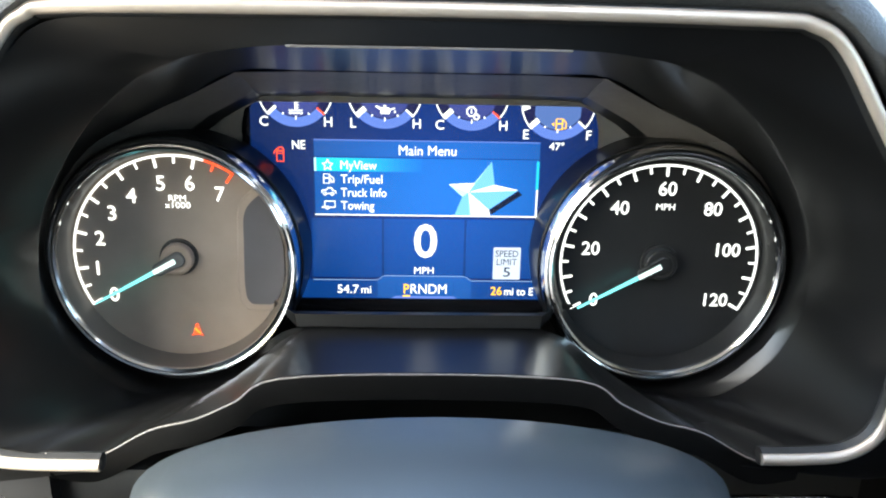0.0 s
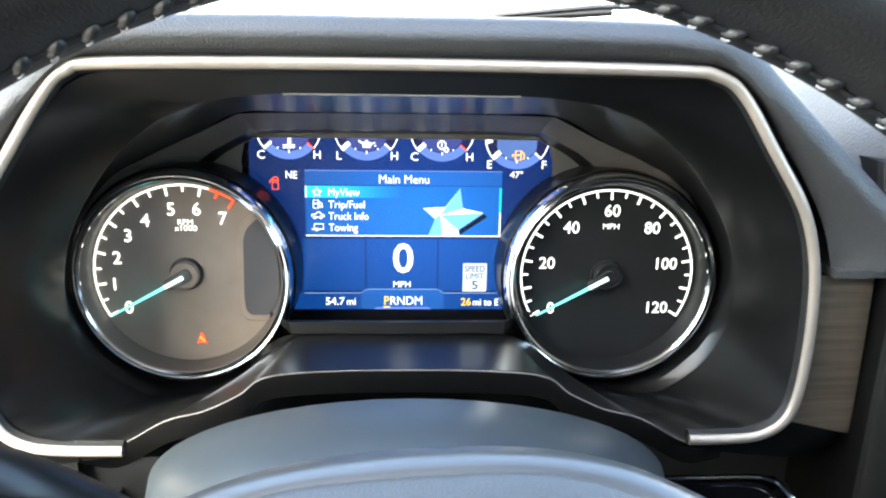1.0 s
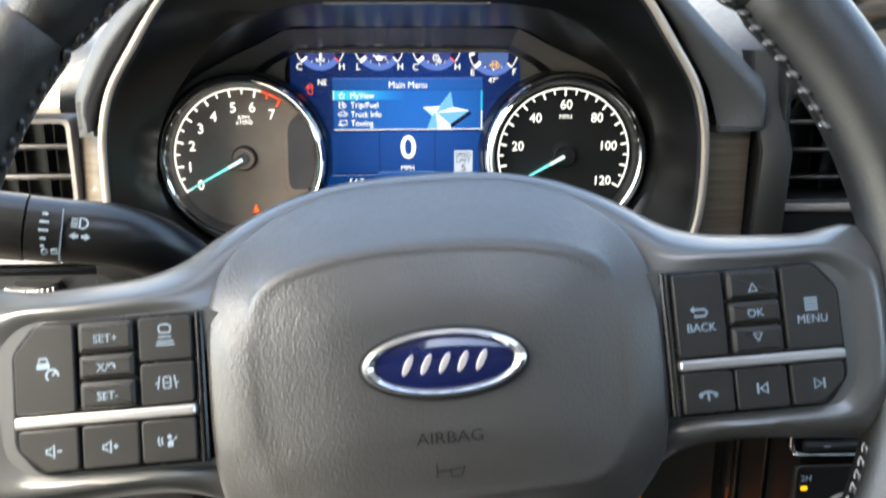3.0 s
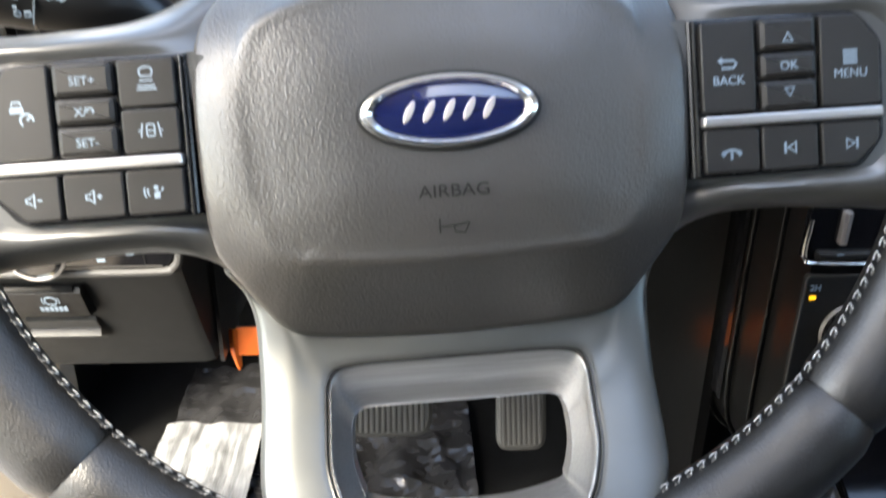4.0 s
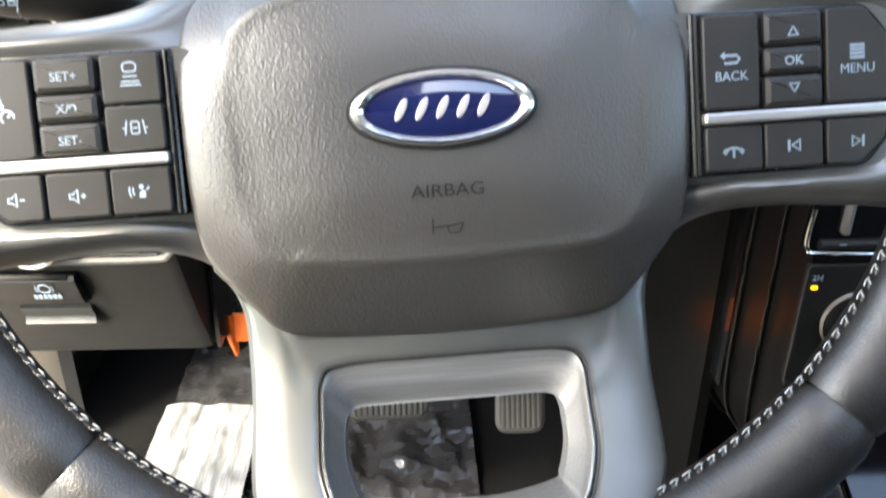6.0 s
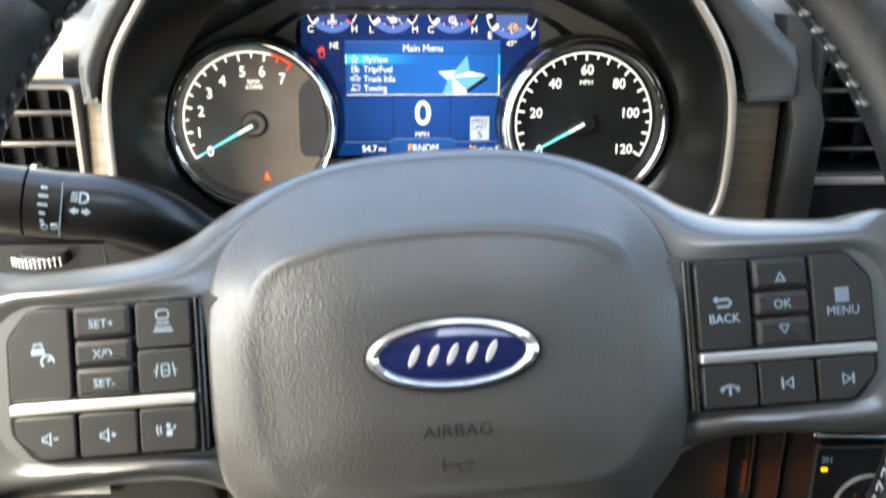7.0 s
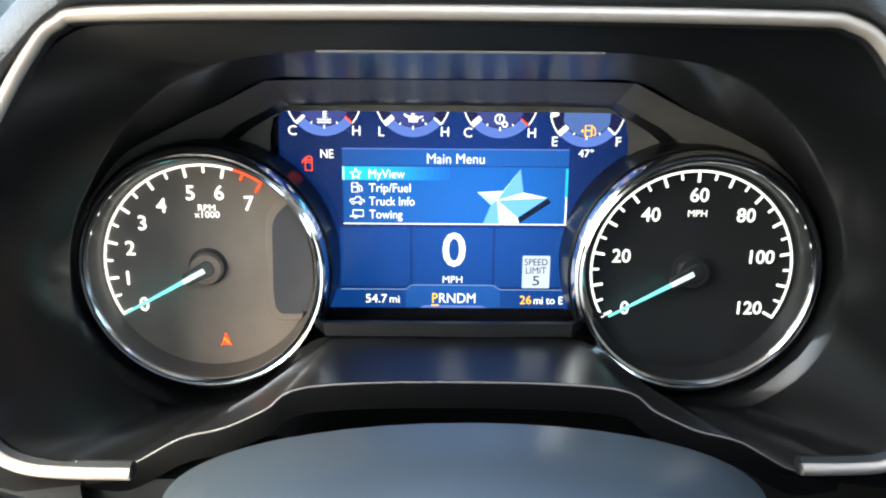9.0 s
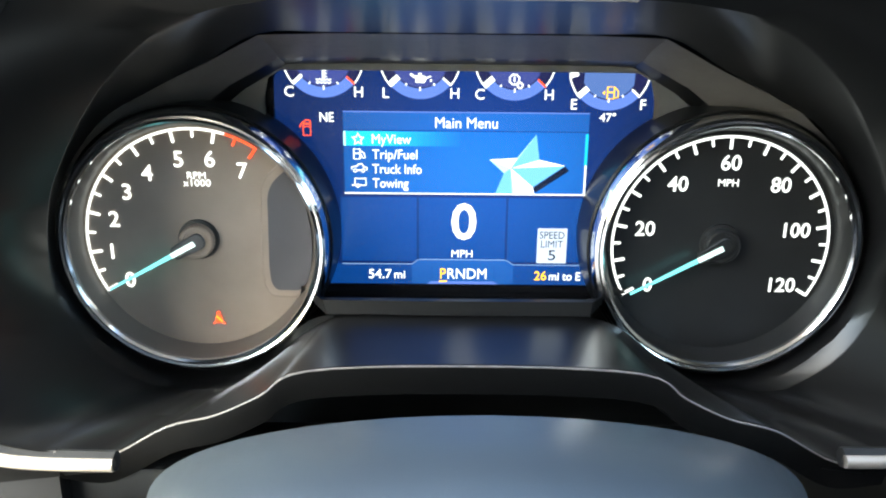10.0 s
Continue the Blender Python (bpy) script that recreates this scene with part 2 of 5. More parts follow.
def tube(path, rad, n=10, closed=False, caps=True, flat=1.0, up=(0, 0, 1)):
    """A pipe along a path; rad: one radius or one for each point."""
    p = [Vector(q) for q in path]
    k, rings = len(p), []
    for i in range(k):
        d = (p[(i + 1) % k] - p[i - 1]) if closed else (p[min(i + 1, k - 1)] - p[max(i - 1, 0)])
        d.normalize()
        a = d.cross(Vector(up))
        if a.length < 1e-4:
            a = d.cross(Vector((1, 0, 0)))
        a.normalize()
        b = a.cross(d)
        r = rad[i] if isinstance(rad, (list, tuple)) else rad
        rings.append([p[i] + (a * math.cos(q) + b * math.sin(q) * flat) * r for q in (2 * math.pi * j / n for j in range(n))])
    if closed:
        rings.append(rings[0])
        bm = loft(rings)
        bmesh.ops.remove_doubles(bm, verts=bm.verts, dist=1e-7)
        return bm
    return loft(rings, True, caps, caps)


def lathe(profile, n=64, centre=(0, 0), bm=None, cap=False):
    """A turned shape about the third axis; profile: radius and height."""
    rings = [[(centre[0] + r * math.cos(2 * math.pi * j / n), centre[1] + r * math.sin(2 * math.pi * j / n), z) for j in range(n)] for r, z in profile]
    return loft(rings, True, cap, cap, bm)


def ribbon(path, wd, z0, z1, bm=None, closed=False):
    """A flat line of a given width along a path in the plane."""
    p = [Vector((q[0], q[1])) for q in path]
    k, left, right = len(p), [], []
    for i in range(k):
        d = (p[(i + 1) % k] - p[i - 1]) if closed else (p[min(i + 1, k - 1)] - p[max(i - 1, 0)])
        d.normalize()
        nrm = Vector((-d.y, d.x)) * wd / 2
        left.append(p[i] + nrm)
        right.append(p[i] - nrm)
    rings = [[(*a, z0), (*b, z0), (*b, z1), (*a, z1)] for a, b in zip(left, right)]
    if closed:
        return loft(rings + rings[:1], True, False, False, bm)
    return loft(rings, True, True, True, bm)


def arc(cx, cy, r, a0, a1, n=24):
    """Points on a circle, the angle counted clockwise from straight up, in degrees."""
    return [(cx + r * math.sin(radians(a0 + (a1 - a0) * i / n)), cy + r * math.cos(radians(a0 + (a1 - a0) * i / n))) for i in range(n + 1)]


def words(body, size, z0, x, y, align="CENTER", depth=0.00015, sx=1.0, bold=0.0):
    """Flat lettering as a bmesh, its baseline's anchor at x, y."""
    cu = bpy.data.curves.new("letters", "FONT")
    cu.body, cu.size, cu.align_x, cu.extrude, cu.offset, cu.resolution_u = body, size, align, depth / 2, bold, 3
    ob = bpy.data.objects.new("letters", cu)
    scene.collection.objects.link(ob)
    bpy.context.view_layer.update()
    me = bpy.data.meshes.new_from_object(ob.evaluated_get(bpy.context.evaluated_depsgraph_get()))
    bm = bmesh.new()
    bm.from_mesh(me)
    bpy.data.objects.remove(ob)
    bpy.data.curves.remove(cu)
    bpy.data.meshes.remove(me)
    bmesh.ops.remove_doubles(bm, verts=bm.verts, dist=1e-6)
    bmesh.ops.transform(bm, matrix=Matrix.Translation((x, y, z0 + depth / 2)) @ Matrix.Diagonal((sx, 1, 1, 1)), verts=bm.verts)
    return bm


def block(x0, y0, z0, x1, y1, z1, b=0.0):
    """A block with softened edges."""
    bm = bmesh.new()
    bmesh.ops.create_cube(bm, size=1, matrix=Matrix.Translation(((x0 + x1) / 2, (y0 + y1) / 2, (z0 + z1) / 2)) @ Matrix.Diagonal((x1 - x0, y1 - y0, z1 - z0, 1)))
    if b:
        bmesh.ops.bevel(bm, geom=bm.edges[:], offset=b, segments=2, affect="EDGES", profile=0.5)
    return bm


# ---------------------------------------------------------------- the cabin round the driver
def plain(name, bm, material, label, category="", kind="structure"):
    """A piece of the setting, in the world's axes."""
    me = bpy.data.meshes.new(name)
    bmesh.ops.recalc_face_normals(bm, faces=bm.faces)
    shade(bm, 35 if kind else 180)
    bm.to_mesh(me)
    bm.free()
    me.materials.append(material)
    return tagged(new(name, me), label, category or name.replace("_", " "), kind=kind)


M_GROUND = mat("pale_concrete", (0.31, 0.295, 0.275), 0.9, vary=1.0, bump=0.5, grain=60, dist=0.004)
M_FAR = mat("pale_wall", (0.80, 0.79, 0.77), 0.8, vary=0.3)

plain("ground", block(-60, -60, -0.80, 60, 60, -0.70), M_GROUND, "pale concrete lot under the parked truck")
plain("floor", block(-0.55, -1.55, -0.06, 1.45, 1.10, 0.0), M_CARPET, "black carpeted cabin floor", "floor")
plain("firewall", block(-0.55, 0.98, 0.0, 1.45, 1.02, 0.74), M_CARPET, "black carpeted firewall at the end of the footwell", "firewall")
plain("rear_wall", block(-0.55, -1.60, 0.0, 1.45, -1.55, 1.30), M_CLOTH, "grey trimmed rear cabin wall", "wall")
plain("seat_wall", block(-0.34, -0.90, 0.62, 0.34, -0.80, 1.02, 0.04), M_SEAT, "plain warm beige upholstered wall across the cabin", "wall")
plain("seat_base", block(-0.48, -0.86, 0.02, 0.34, -0.30, 0.50, 0.06), M_DARK, "dark upholstered seat base behind the wheel", "seat")
# added out of view: blocks rear light from the airbag cover's lower facet
plain("hub_light_block", block(-0.48, -0.50, 0.505, 0.34, -0.42, 0.86, 0.03), M_DARK, "unseen dark block behind the wheel that keeps light off the hub", "seat")
# the headliner, out of view, with an opening added to let skylight in
roof_o, roof_i = [(-.55, -1.60), (1.45, -1.60), (1.45, .04), (-.55, .04)], [(-.05, -.72), (.55, -.72), (.55, -.20), (-.05, -.20)]
plain("ceiling", loft([[(x, y, z) for x, y in o] for o, z in ((roof_o, 1.30), (roof_i, 1.30), (roof_i, 1.34), (roof_o, 1.34), (roof_o, 1.30))]), M_HEAD, "pale warm grey fabric headliner with an opening added for skylight", "ceiling")

# the passenger door stands shut; the driver's doorway is open, with its sill and trim
d = thing("door_right", pose(1.45, 0, 0), "front door with dark upper and beige lower trim, closed", "car door", kind="structure")
part("door_trim", block(1.42, -1.55, 0.30, 1.48, 1.00, 0.92, 0.012), M_DARK, d, "dark grey upper door trim", local=False)
part("door_base", block(1.42, -1.55, -0.02, 1.48, 1.00, 0.297, 0.01), M_BEIGE, d, "beige lower door trim", local=False)
part("window_post", block(1.42, -0.62, 0.92, 1.48, -0.50, 1.32, 0.01), M_CLOTH, d, "dark grey post between the windows", local=False)
plain("door_post", block(-.56, -0.66, -.05, -.50, -0.50, 1.32, 0.01), M_CLOTH, "dark grey door post behind the driver", "door post")
plain("rear_door", block(-.56, -1.58, -.05, -.50, -0.663, 1.30, 0.01), M_CLOTH, "grey rear door trim", "car door")
# dark panel added to stop doorway light leaking into the footwell
plain("footwell_light_block", block(-.56, .66, -.08, -.49, 1.02, .76, 0.01), M_DARK, "unseen dark panel that keeps doorway light out of the footwell", "door post")
plain("door_sill", block(-.57, -.50, -.08, -.44, .62, .03, 0.012), M_BEIGE, "beige painted door sill under the open doorway", "door sill")
kick = thing("kick_panel", pose(-.36, .35, 0), "beige kick panel with seams beside the footwell", "kick panel", kind="structure")
part("panel", loft([[(x, y, z) for z in (.0, .10, .20, .30, .372)] for x, y in ((-.335, .50), (-.336, .474), (-.345, .464), (-.44, .392), (-.53, .33))], closed=False), M_BEIGE, kick, local=False)
for x, y in ((-.367, .4455), (-.420, .406)):
    part("seam", tube([(x, y, z) for z in (.003, .1, .2, .3, .37)], .0012, 6), M_DARK, kick, local=False)

# the front pillars slope back from the dash to the roof
for nm, s, x in (("pillar_left", 1, -0.50), ("pillar_right", -1, 1.42)):
    path = catmull([(x + 0.02 * s, 0.96, 0.70), (x + 0.035 * s, 0.78, 0.86), (x + 0.05 * s, 0.52, 1.08), (x + 0.07 * s, 0.20, 1.31)], 6)
    plain(nm, tube(path, 0.055, 14, flat=0.8), M_PILLAR, "grey fabric-covered windscreen pillar with a black edge", "pillar")
    edge = [(p[0] + 0.045 * s, p[1] + 0.03, p[2] - 0.005) for p in path]
    plain(nm + "_edge", tube(edge, 0.013, 8), M_DARK, "black rubber windscreen edge along the pillar", "trim")

M_BONNET = mat("bonnet_paint", (0.10, 0.135, 0.19), 0.35, metal=0.2, vary=2.0, coat=1.0, rvar=0.03)
hood = thing("bonnet", pose(.45, 1.05, .75), "blue-grey painted bonnet of the truck beyond the windscreen", "bonnet")
part("panel", skin([[(x, 1.04, .745 + q), (x, 1.15, .790 + q), (x, 1.30, .820 + q), (x, 1.50, .831 + q), (x, 1.80, .828 + q), (x, 2.20, .79 + q), (x, 2.35, .70 + q)] for x, q in ((-.55, -.05), (-.40, -.012), (.0, -.004), (.45, 0), (.90, -.002), (1.30, -.012), (1.45, -.05))], 5, 4, closed=False), M_BONNET, hood, local=False)
part("scuttle", block(-.50, 1.003, .66, 1.42, 1.045, .762, .006), M_DARK, hood, "black plastic panel under the windscreen", local=False)
wip = thing("windscreen_wiper", pose(.10, 1.0, .80), "black wiper blade lying along the foot of the windscreen", "wiper")
part("blade", tube([(.06, .985, .806), (.12, .98, .826), (.24, .97, .8375), (.45, .965, .845)], [.003, .006, .006, .003], 8, flat=.6), M_DARK, wip, local=False)
part("arm", tube([(.05, 1.0, .79), (.11, .995, .822), (.26, .985, .832)], [.007, .006, .004], 8), M_DARK, wip, local=False)

far = thing("backdrop", pose(0, 20, 0), "pale sunlit building beyond the windscreen", "backdrop", kind="structure")
part("wall", block(-40, 20, -0.7, 40, 21, 12.0), M_FAR, far, local=False)

# ---------------------------------------------------------------- dashboard
CX = 0.0055
dash = thing("dashboard", pose(CX, 0.40, 0.60), "black and grey soft vinyl truck dashboard with a hooded cluster", "dashboard")

# hood over the dials: from the trim line up over the crest and back
inner = both([(0, .289, .7985), (.07, .289, .7985), (.12, .289, .797), (.137, .289, .794), (.150, .289, .782), (.168, .289, .757), (.183, .289, .733), (.1895, .289, .715), (.191, .289, .7095)], CX)
half_left = [(0, .812), (.07, .812), (.122, .810), (.142, .803), (.158, .789), (.1815, .763), (.1955, .738), (.1990, .727), (.1990, .7095)]
half_right = [(0, .812), (.07, .812), (.122, .810), (.142, .803), (.158, .789), (.184, .764), (.208, .742), (.2185, .731), (.2190, .7095)]


def brow_ring(grow, y, lift=0.0, low=0.7095):
    def side(half):
        return [(x + (grow if x > .14 else grow * x / .14), y, (z + lift) if z > .72 else low) for x, z in half]

    return [(CX - x, *q) for x, *q in reversed(side(half_left))] + [(CX + x, *q) for x, *q in side(half_right)[1:]]


inn = [(2 * CX - x, y, z) for x, y, z in reversed(inner[:9])] + inner[1:9]
rings = [inn, brow_ring(-0.006, .281, -0.006), brow_ring(0, .285, 0), brow_ring(.001, .296, .0035), brow_ring(.001, .36, .0035), brow_ring(.004, .50, 0), brow_ring(.02, .78, -.02)]
part("brow", skin(rings, 4, 3, closed=False), M_BROW, dash, "soft black vinyl hood over the dials", local=False, smooth=60)
for s, nm in ((1, "cheek"), (-1, "cheek")):
    w = .2190 if s > 0 else .1990
    p = [(CX + s * .190, .282), (CX + s * w, .284), (CX + s * (w + .004), .50), (CX + s * .19, .50)]
    part(nm, slab(p, .7065, .7098), M_BROW, dash, local=False)

# dash top to both sides, and the wide pad in front of the passenger
top = [[(.20, .34, .70), (.205, .36, .735), (.212, .42, .765), (.22, .60, .795), (.22, .97, .78)],
       [(.250, .305, .766), (.250, .290, .776), (.250, .33, .790), (.250, .60, .801), (.250, .97, .782)],
       [(.285, .302, .787), (.285, .288, .797), (.285, .33, .808), (.285, .60, .806), (.285, .97, .785)],
       [(.36, .300, .797), (.36, .286, .808), (.36, .33, .818), (.36, .60, .807), (.36, .97, .79)],
       [(.47, .300, .801), (.47, .286, .812), (.47, .33, .823), (.47, .60, .819), (.47, .97, .79)],
       [(.80, .300, .802), (.80, .286, .814), (.80, .33, .825), (.80, .60, .824), (.80, .97, .79)],
       [(1.42, .300, .800), (1.42, .288, .812), (1.42, .33, .822), (1.42, .60, .818), (1.42, .97, .785)]]
part("top_pad", skin(top, 4, 4, closed=False), M_BROW, dash, "soft dash top in front of the passenger", local=False)
part("top_pad", skin([[(x, .34, .70 if x > -.3 else .69), (x, .35, .742), (x, .40, .765), (x, .60, .775), (x, .97, .765)] for x in (-.20, -.30, -.40, -.50)], 4, 4, closed=False), M_BROW, dash, "soft dash top by the side window", local=False)
BAND = ((.248, .766), (.285, .787), (.36, .797), (.47, .801), (.80, .802), (1.42, .800))
part("trim_band", skin([[(x, .310, z - .019), (x, .2945, z - .017), (x, .2915, z - .009), (x, .2935, z - .002), (x, .304, z)] for x, z in BAND], 4, 3, closed=False), M_WOOD, dash, "glossy brown wood-grain band under the dash top", local=False)
part("band_gap", skin([[(x, .306, z - .023), (x, .306, z - .017)] for x, z in BAND], 4, 2, closed=False), M_DIALBLK, dash, local=False)
part("trim_band", skin([[(x, .312, z - .048), (x, .296, z - .046), (x, .293, z - .034), (x, .297, z - .023), (x, .306, z - .022)] for x, z in BAND], 4, 3, closed=False), M_WOOD, dash, "glossy brown wood-grain band under the dash top", local=False)
part("back_panel", block(-.50, .97, .40, 1.42, .985, .79), M_DARK, dash, local=False)

# black cowl round the dials
S0 = [(0, .287, .7935), (.06, .287, .7935), (.115, .287, .792), (.133, .287, .789), (.146, .287, .778), (.164, .287, .753), (.178, .287, .730), (.184, .287, .712), (.1855, .287, .66), (.180, .287, .640), (.168, .287, .630),
      (.150, .287, .6265), (.136, .297, .6185), (.1120, .2955, .6320), (.094, .2955, .6369), (.0772, .2955, .6450), (.0600, .2965, .6545), (0, .2980, .6562)]
S2 = [(0, .293, .7838), (.05, .293, .7835), (.072, .296, .7815), (.090, .300, .778), (.110, .309, .7695), (.135, .324, .750), (.157, .339, .724), (.171, .349, .699), (.1768, .356, .664), (.166, .357, .636), (.143, .360, .6165),
      (.119, .365, .6140), (.099, .366, .6180), (.085, .364, .6280), (.073, .362, .6400), (.062, .360, .6475), (.05, .359, .6500), (0, .359, .6500)]
S3 = [(0, .352, .7700), (.05, .352, .7700), (.079, .354, .769), (.103, .360, .757), (.128, .367, .745), (.152, .372, .731), (.172, .375, .705), (.179, .377, .678), (.172, .377, .652), (.152, .377, .628), (.128, .377, .6165),
      (.108, .377, .6165), (.088, .377, .625), (.076, .369, .6370), (.067, .365, .6450), (.058, .363, .6490), (.045, .362, .6500), (0, .362, .6500)]


def between(p, q, k):
    return [tuple(a + (b - a) * k for a, b in zip(u, v)) for u, v in zip(p, q)]


def flare(k):
    """A line between the cowl's inner edge and the dials, hollowed like a trumpet."""
    return [(a[0] + (b[0] - a[0]) * k ** .62, a[1] + (b[1] - a[1]) * k, a[2] + (b[2] - a[2]) * (k ** 1.6 if a[2] < .64 else k)) for a, b in zip(R2, R3)]


R0, R2, R3 = (catmull(both(r, c), 4, True) for r, c in ((S0, CX), (S2, CX), (S3, .0015)))
part("cowl", loft([R0, between(R0, R2, .12), between(R0, R2, .5), R2, between(R2, R3, .06), flare(.30), flare(.65), R3]), M_COWL, dash, "smooth black cowl round the two dials", local=False, smooth=28)
# its front lip over the steering column
lip = [p for p in both(S0, CX) if p[2] < .6275 or (abs(p[0] - CX) < .14 and p[2] < .66)]
lip.sort(key=lambda p: p[0])
lp = catmull(lip, 5)
part("lip", loft([[(p[0], p[1] + .001, p[2] + .0006) for p in lp], [(p[0], p[1] - .0008, p[2] + .0001) for p in lp], [(p[0], p[1] - .0008, p[2] - .003) for p in lp],
                  [(p[0], p[1] + .002, p[2] - .012) for p in lp], [(p[0], p[1] + .06, p[2] - .03) for p in lp]], closed=False), M_SIDE, dash, "dark edge over the column opening", local=False)
# the light caught along the lip, put in as a pale tube
part("lip_edge", tube([(p[0], p[1] - .0004, p[2] + .0004) for p in lp], .0004, 6), M_SLAT, dash, "fine pale edge of the lip", local=False)
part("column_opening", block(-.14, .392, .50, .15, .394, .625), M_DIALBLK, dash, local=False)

# the pale metal line round the cowl
tl = [(-.123 - CX, .623), (-.150 - CX, .6235), (-.166 - CX, .626), (-.1765 - CX, .634), (-.1815 - CX, .652), (-.1815 - CX, .690), (-.1795 - CX, .712), (-.1725 - CX, .735), (-.157 - CX, .760), (-.141 - CX, .7835), (-.131 - CX, .7925), (-.112 - CX, .7955)]
tr = [(.112 + .002, .7955), (.1345, .7935), (.1465, .7855), (.1625, .762), (.1785, .737), (.1860, .714), (.1885, .690), (.1880, .658), (.1835, .638), (.172, .629), (.155, .6270), (.138, .6268)]
tpath = catmull([(CX + x, .2845, z) for x, z in tl] + [(CX, .2845, .7965)] + [(x, .2845, z) for x, z in tr], 5)
part("trim_strip", tube(tpath, .0025, 12, up=(0, 1, 0), flat=0.9), M_TRIM, dash, "pale champagne metal line round the cowl", local=False)
part("trim_bed", tube([(p[0], p[1] + .003, p[2]) for p in tpath], .0038, 8, up=(0, 1, 0)), M_DIALBLK, dash, local=False)

# dark wood-grain panels beside the cowl
part("wood_panel", skin([[(.1885, .2895, .7055), (.206, .2905, .7055), (.2190, .2915, .7055), (.2215, .300, .7055)], [(.1900, .290, .68), (.207, .291, .68), (.2195, .292, .68), (.2220, .301, .68)], [(.1895, .290, .66), (.207, .292, .66), (.2200, .293, .66), (.2225, .302, .66)], [(.1865, .290, .646), (.207, .293, .640), (.2203, .294, .637), (.2228, .303, .636)], [(.1840, .290, .634), (.207, .294, .627), (.2205, .295, .624), (.2230, .304, .623)]], 3, 4, closed=False), M_WOOD, dash, "dark wood-grain panel with a satin coat", local=False)
part("lower_cover", skin([[(.1840, .2893, .6338), (.209, .2938, .6265), (.2235, .304, .6225)], [(.172, .290, .629), (.208, .294, .620), (.2240, .308, .614)], [(.136, .291, .6205), (.19, .295, .612), (.2240, .317, .602)], [(.136, .293, .6185), (.19, .297, .610), (.2240, .319, .600)]], 3, 4, closed=False), M_SIDE, dash, "black cover under the cowl", local=False)
part("wood_panel", skin([[(-.1845, .2890, .7080), (-.1985, .2965, .7080)], [(-.1855, .2865, .67), (-.1988, .2945, .67)], [(-.1842, .2850, .645), (-.1990, .2930, .640)], [(-.181, .2846, .632), (-.1992, .2925, .626)]], 3, 4, closed=False), M_WOOD, dash, "dark wood-grain panel with a satin coat", local=False)
part("lower_cover", skin([[(-.1808, .2850, .6318), (-.1962, .2932, .6258)], [(-.165, .2865, .621), (-.1964, .2935, .616)], [(-.124, .2880, .6185), (-.1966, .2940, .606)]], 3, 4, closed=False), M_SIDE, dash, "black cover under the cowl", local=False)
part("under_panel", block(-.50, .300, .58, .105, .34, .612, .006), M_DARK, dash, local=False)

# upright ridge of the centre stack
ridge = [(.2200, .2800), (.2206, .2760), (.2226, .2745), (.2330, .2700), (.2365, .2705), (.2378, .2740), (.2380, .2800)]
part("ridge", loft([[(x + .003 * k, y + (.03 * k if k > .4 else 0), .655 + .10 * k) for x, y in ridge] for k in (-.9, 0, .4, .7, 1.0)], True, True, True), M_GREY, dash, "dark upright edge of the centre stack", local=False)
part("ridge_side", loft([[(x + .003 * k, y + (.03 * k if k > .4 else 0), .655 + .10 * k) for x, y in ((.2204, .2802), (.2376, .2802), (.2385, .35), (.2240, .35))] for k in (-.9, 0, .4, .7, 1.0)], True, True, True), M_SIDE, dash, local=False)
part("stack_face", block(.2352, .280, .56, .75, .30, .656, .003), M_GLOSSBLK, dash, "gloss black centre stack face", local=False)


def air_vent(at, w, h, n, label, slat_mat, group):
    v = thing("air_vent", at, label, "air vent", group)
    part("frame", loft([[(x, y, z) for x, y in o] for o, z in ((box2(-w / 2, -h / 2, w / 2, h / 2, .005), -.02), (box2(-w / 2, -h / 2, w / 2, h / 2, .005), .001), (box2(-w / 2 + .001, -h / 2 + .001, w / 2 - .001, h / 2 - .001, .005), .003),
                                                        (box2(-w / 2 + .004, -h / 2 + .004, w / 2 - .004, h / 2 - .004, .004), .002), (box2(-w / 2 + .006, -h / 2 + .006, w / 2 - .006, h / 2 - .006, .004), -.03))], True), slat_mat, v)
    part("duct", slab(box2(-w / 2 + .004, -h / 2 + .004, w / 2 - .004, h / 2 - .004), -.045, -.04), M_DIALBLK, v)
    for i in range(n):
        y = -h / 2 + h * (i + 1) / (n + 1)
        blade = part("slat", skin([[(-w / 2 + .004, y - .003, -.024), (w / 2 - .004, y - .003, -.024)], [(-w / 2 + .004, y - .0009, -.001), (w / 2 - .004, y - .0009, -.001)], [(-w / 2 + .004, y + .0009, -.001), (w / 2 - .004, y + .0009, -.001)], [(-w / 2 + .004, y - .001, -.024), (w / 2 - .004, y - .001, -.024)]], 1, 2, closed=False), M_DARK, v)
        part("slat_edge", tube([(-w / 2 + .004, y, 0), (w / 2 - .004, y, 0)], .0015, 8), slat_mat, blade, "pale front edge" if slat_mat is M_SLAT else "")
    for i in range(5):
        x = -w / 2 + w * (i + .6) / 5
        part("vane", block(x - .0008, -h / 2 + .005, -.038, x + .0008, h / 2 - .005, -.024), M_DARK, v, at=pose(0, 0, 0, 0, 0, 0))
    return v


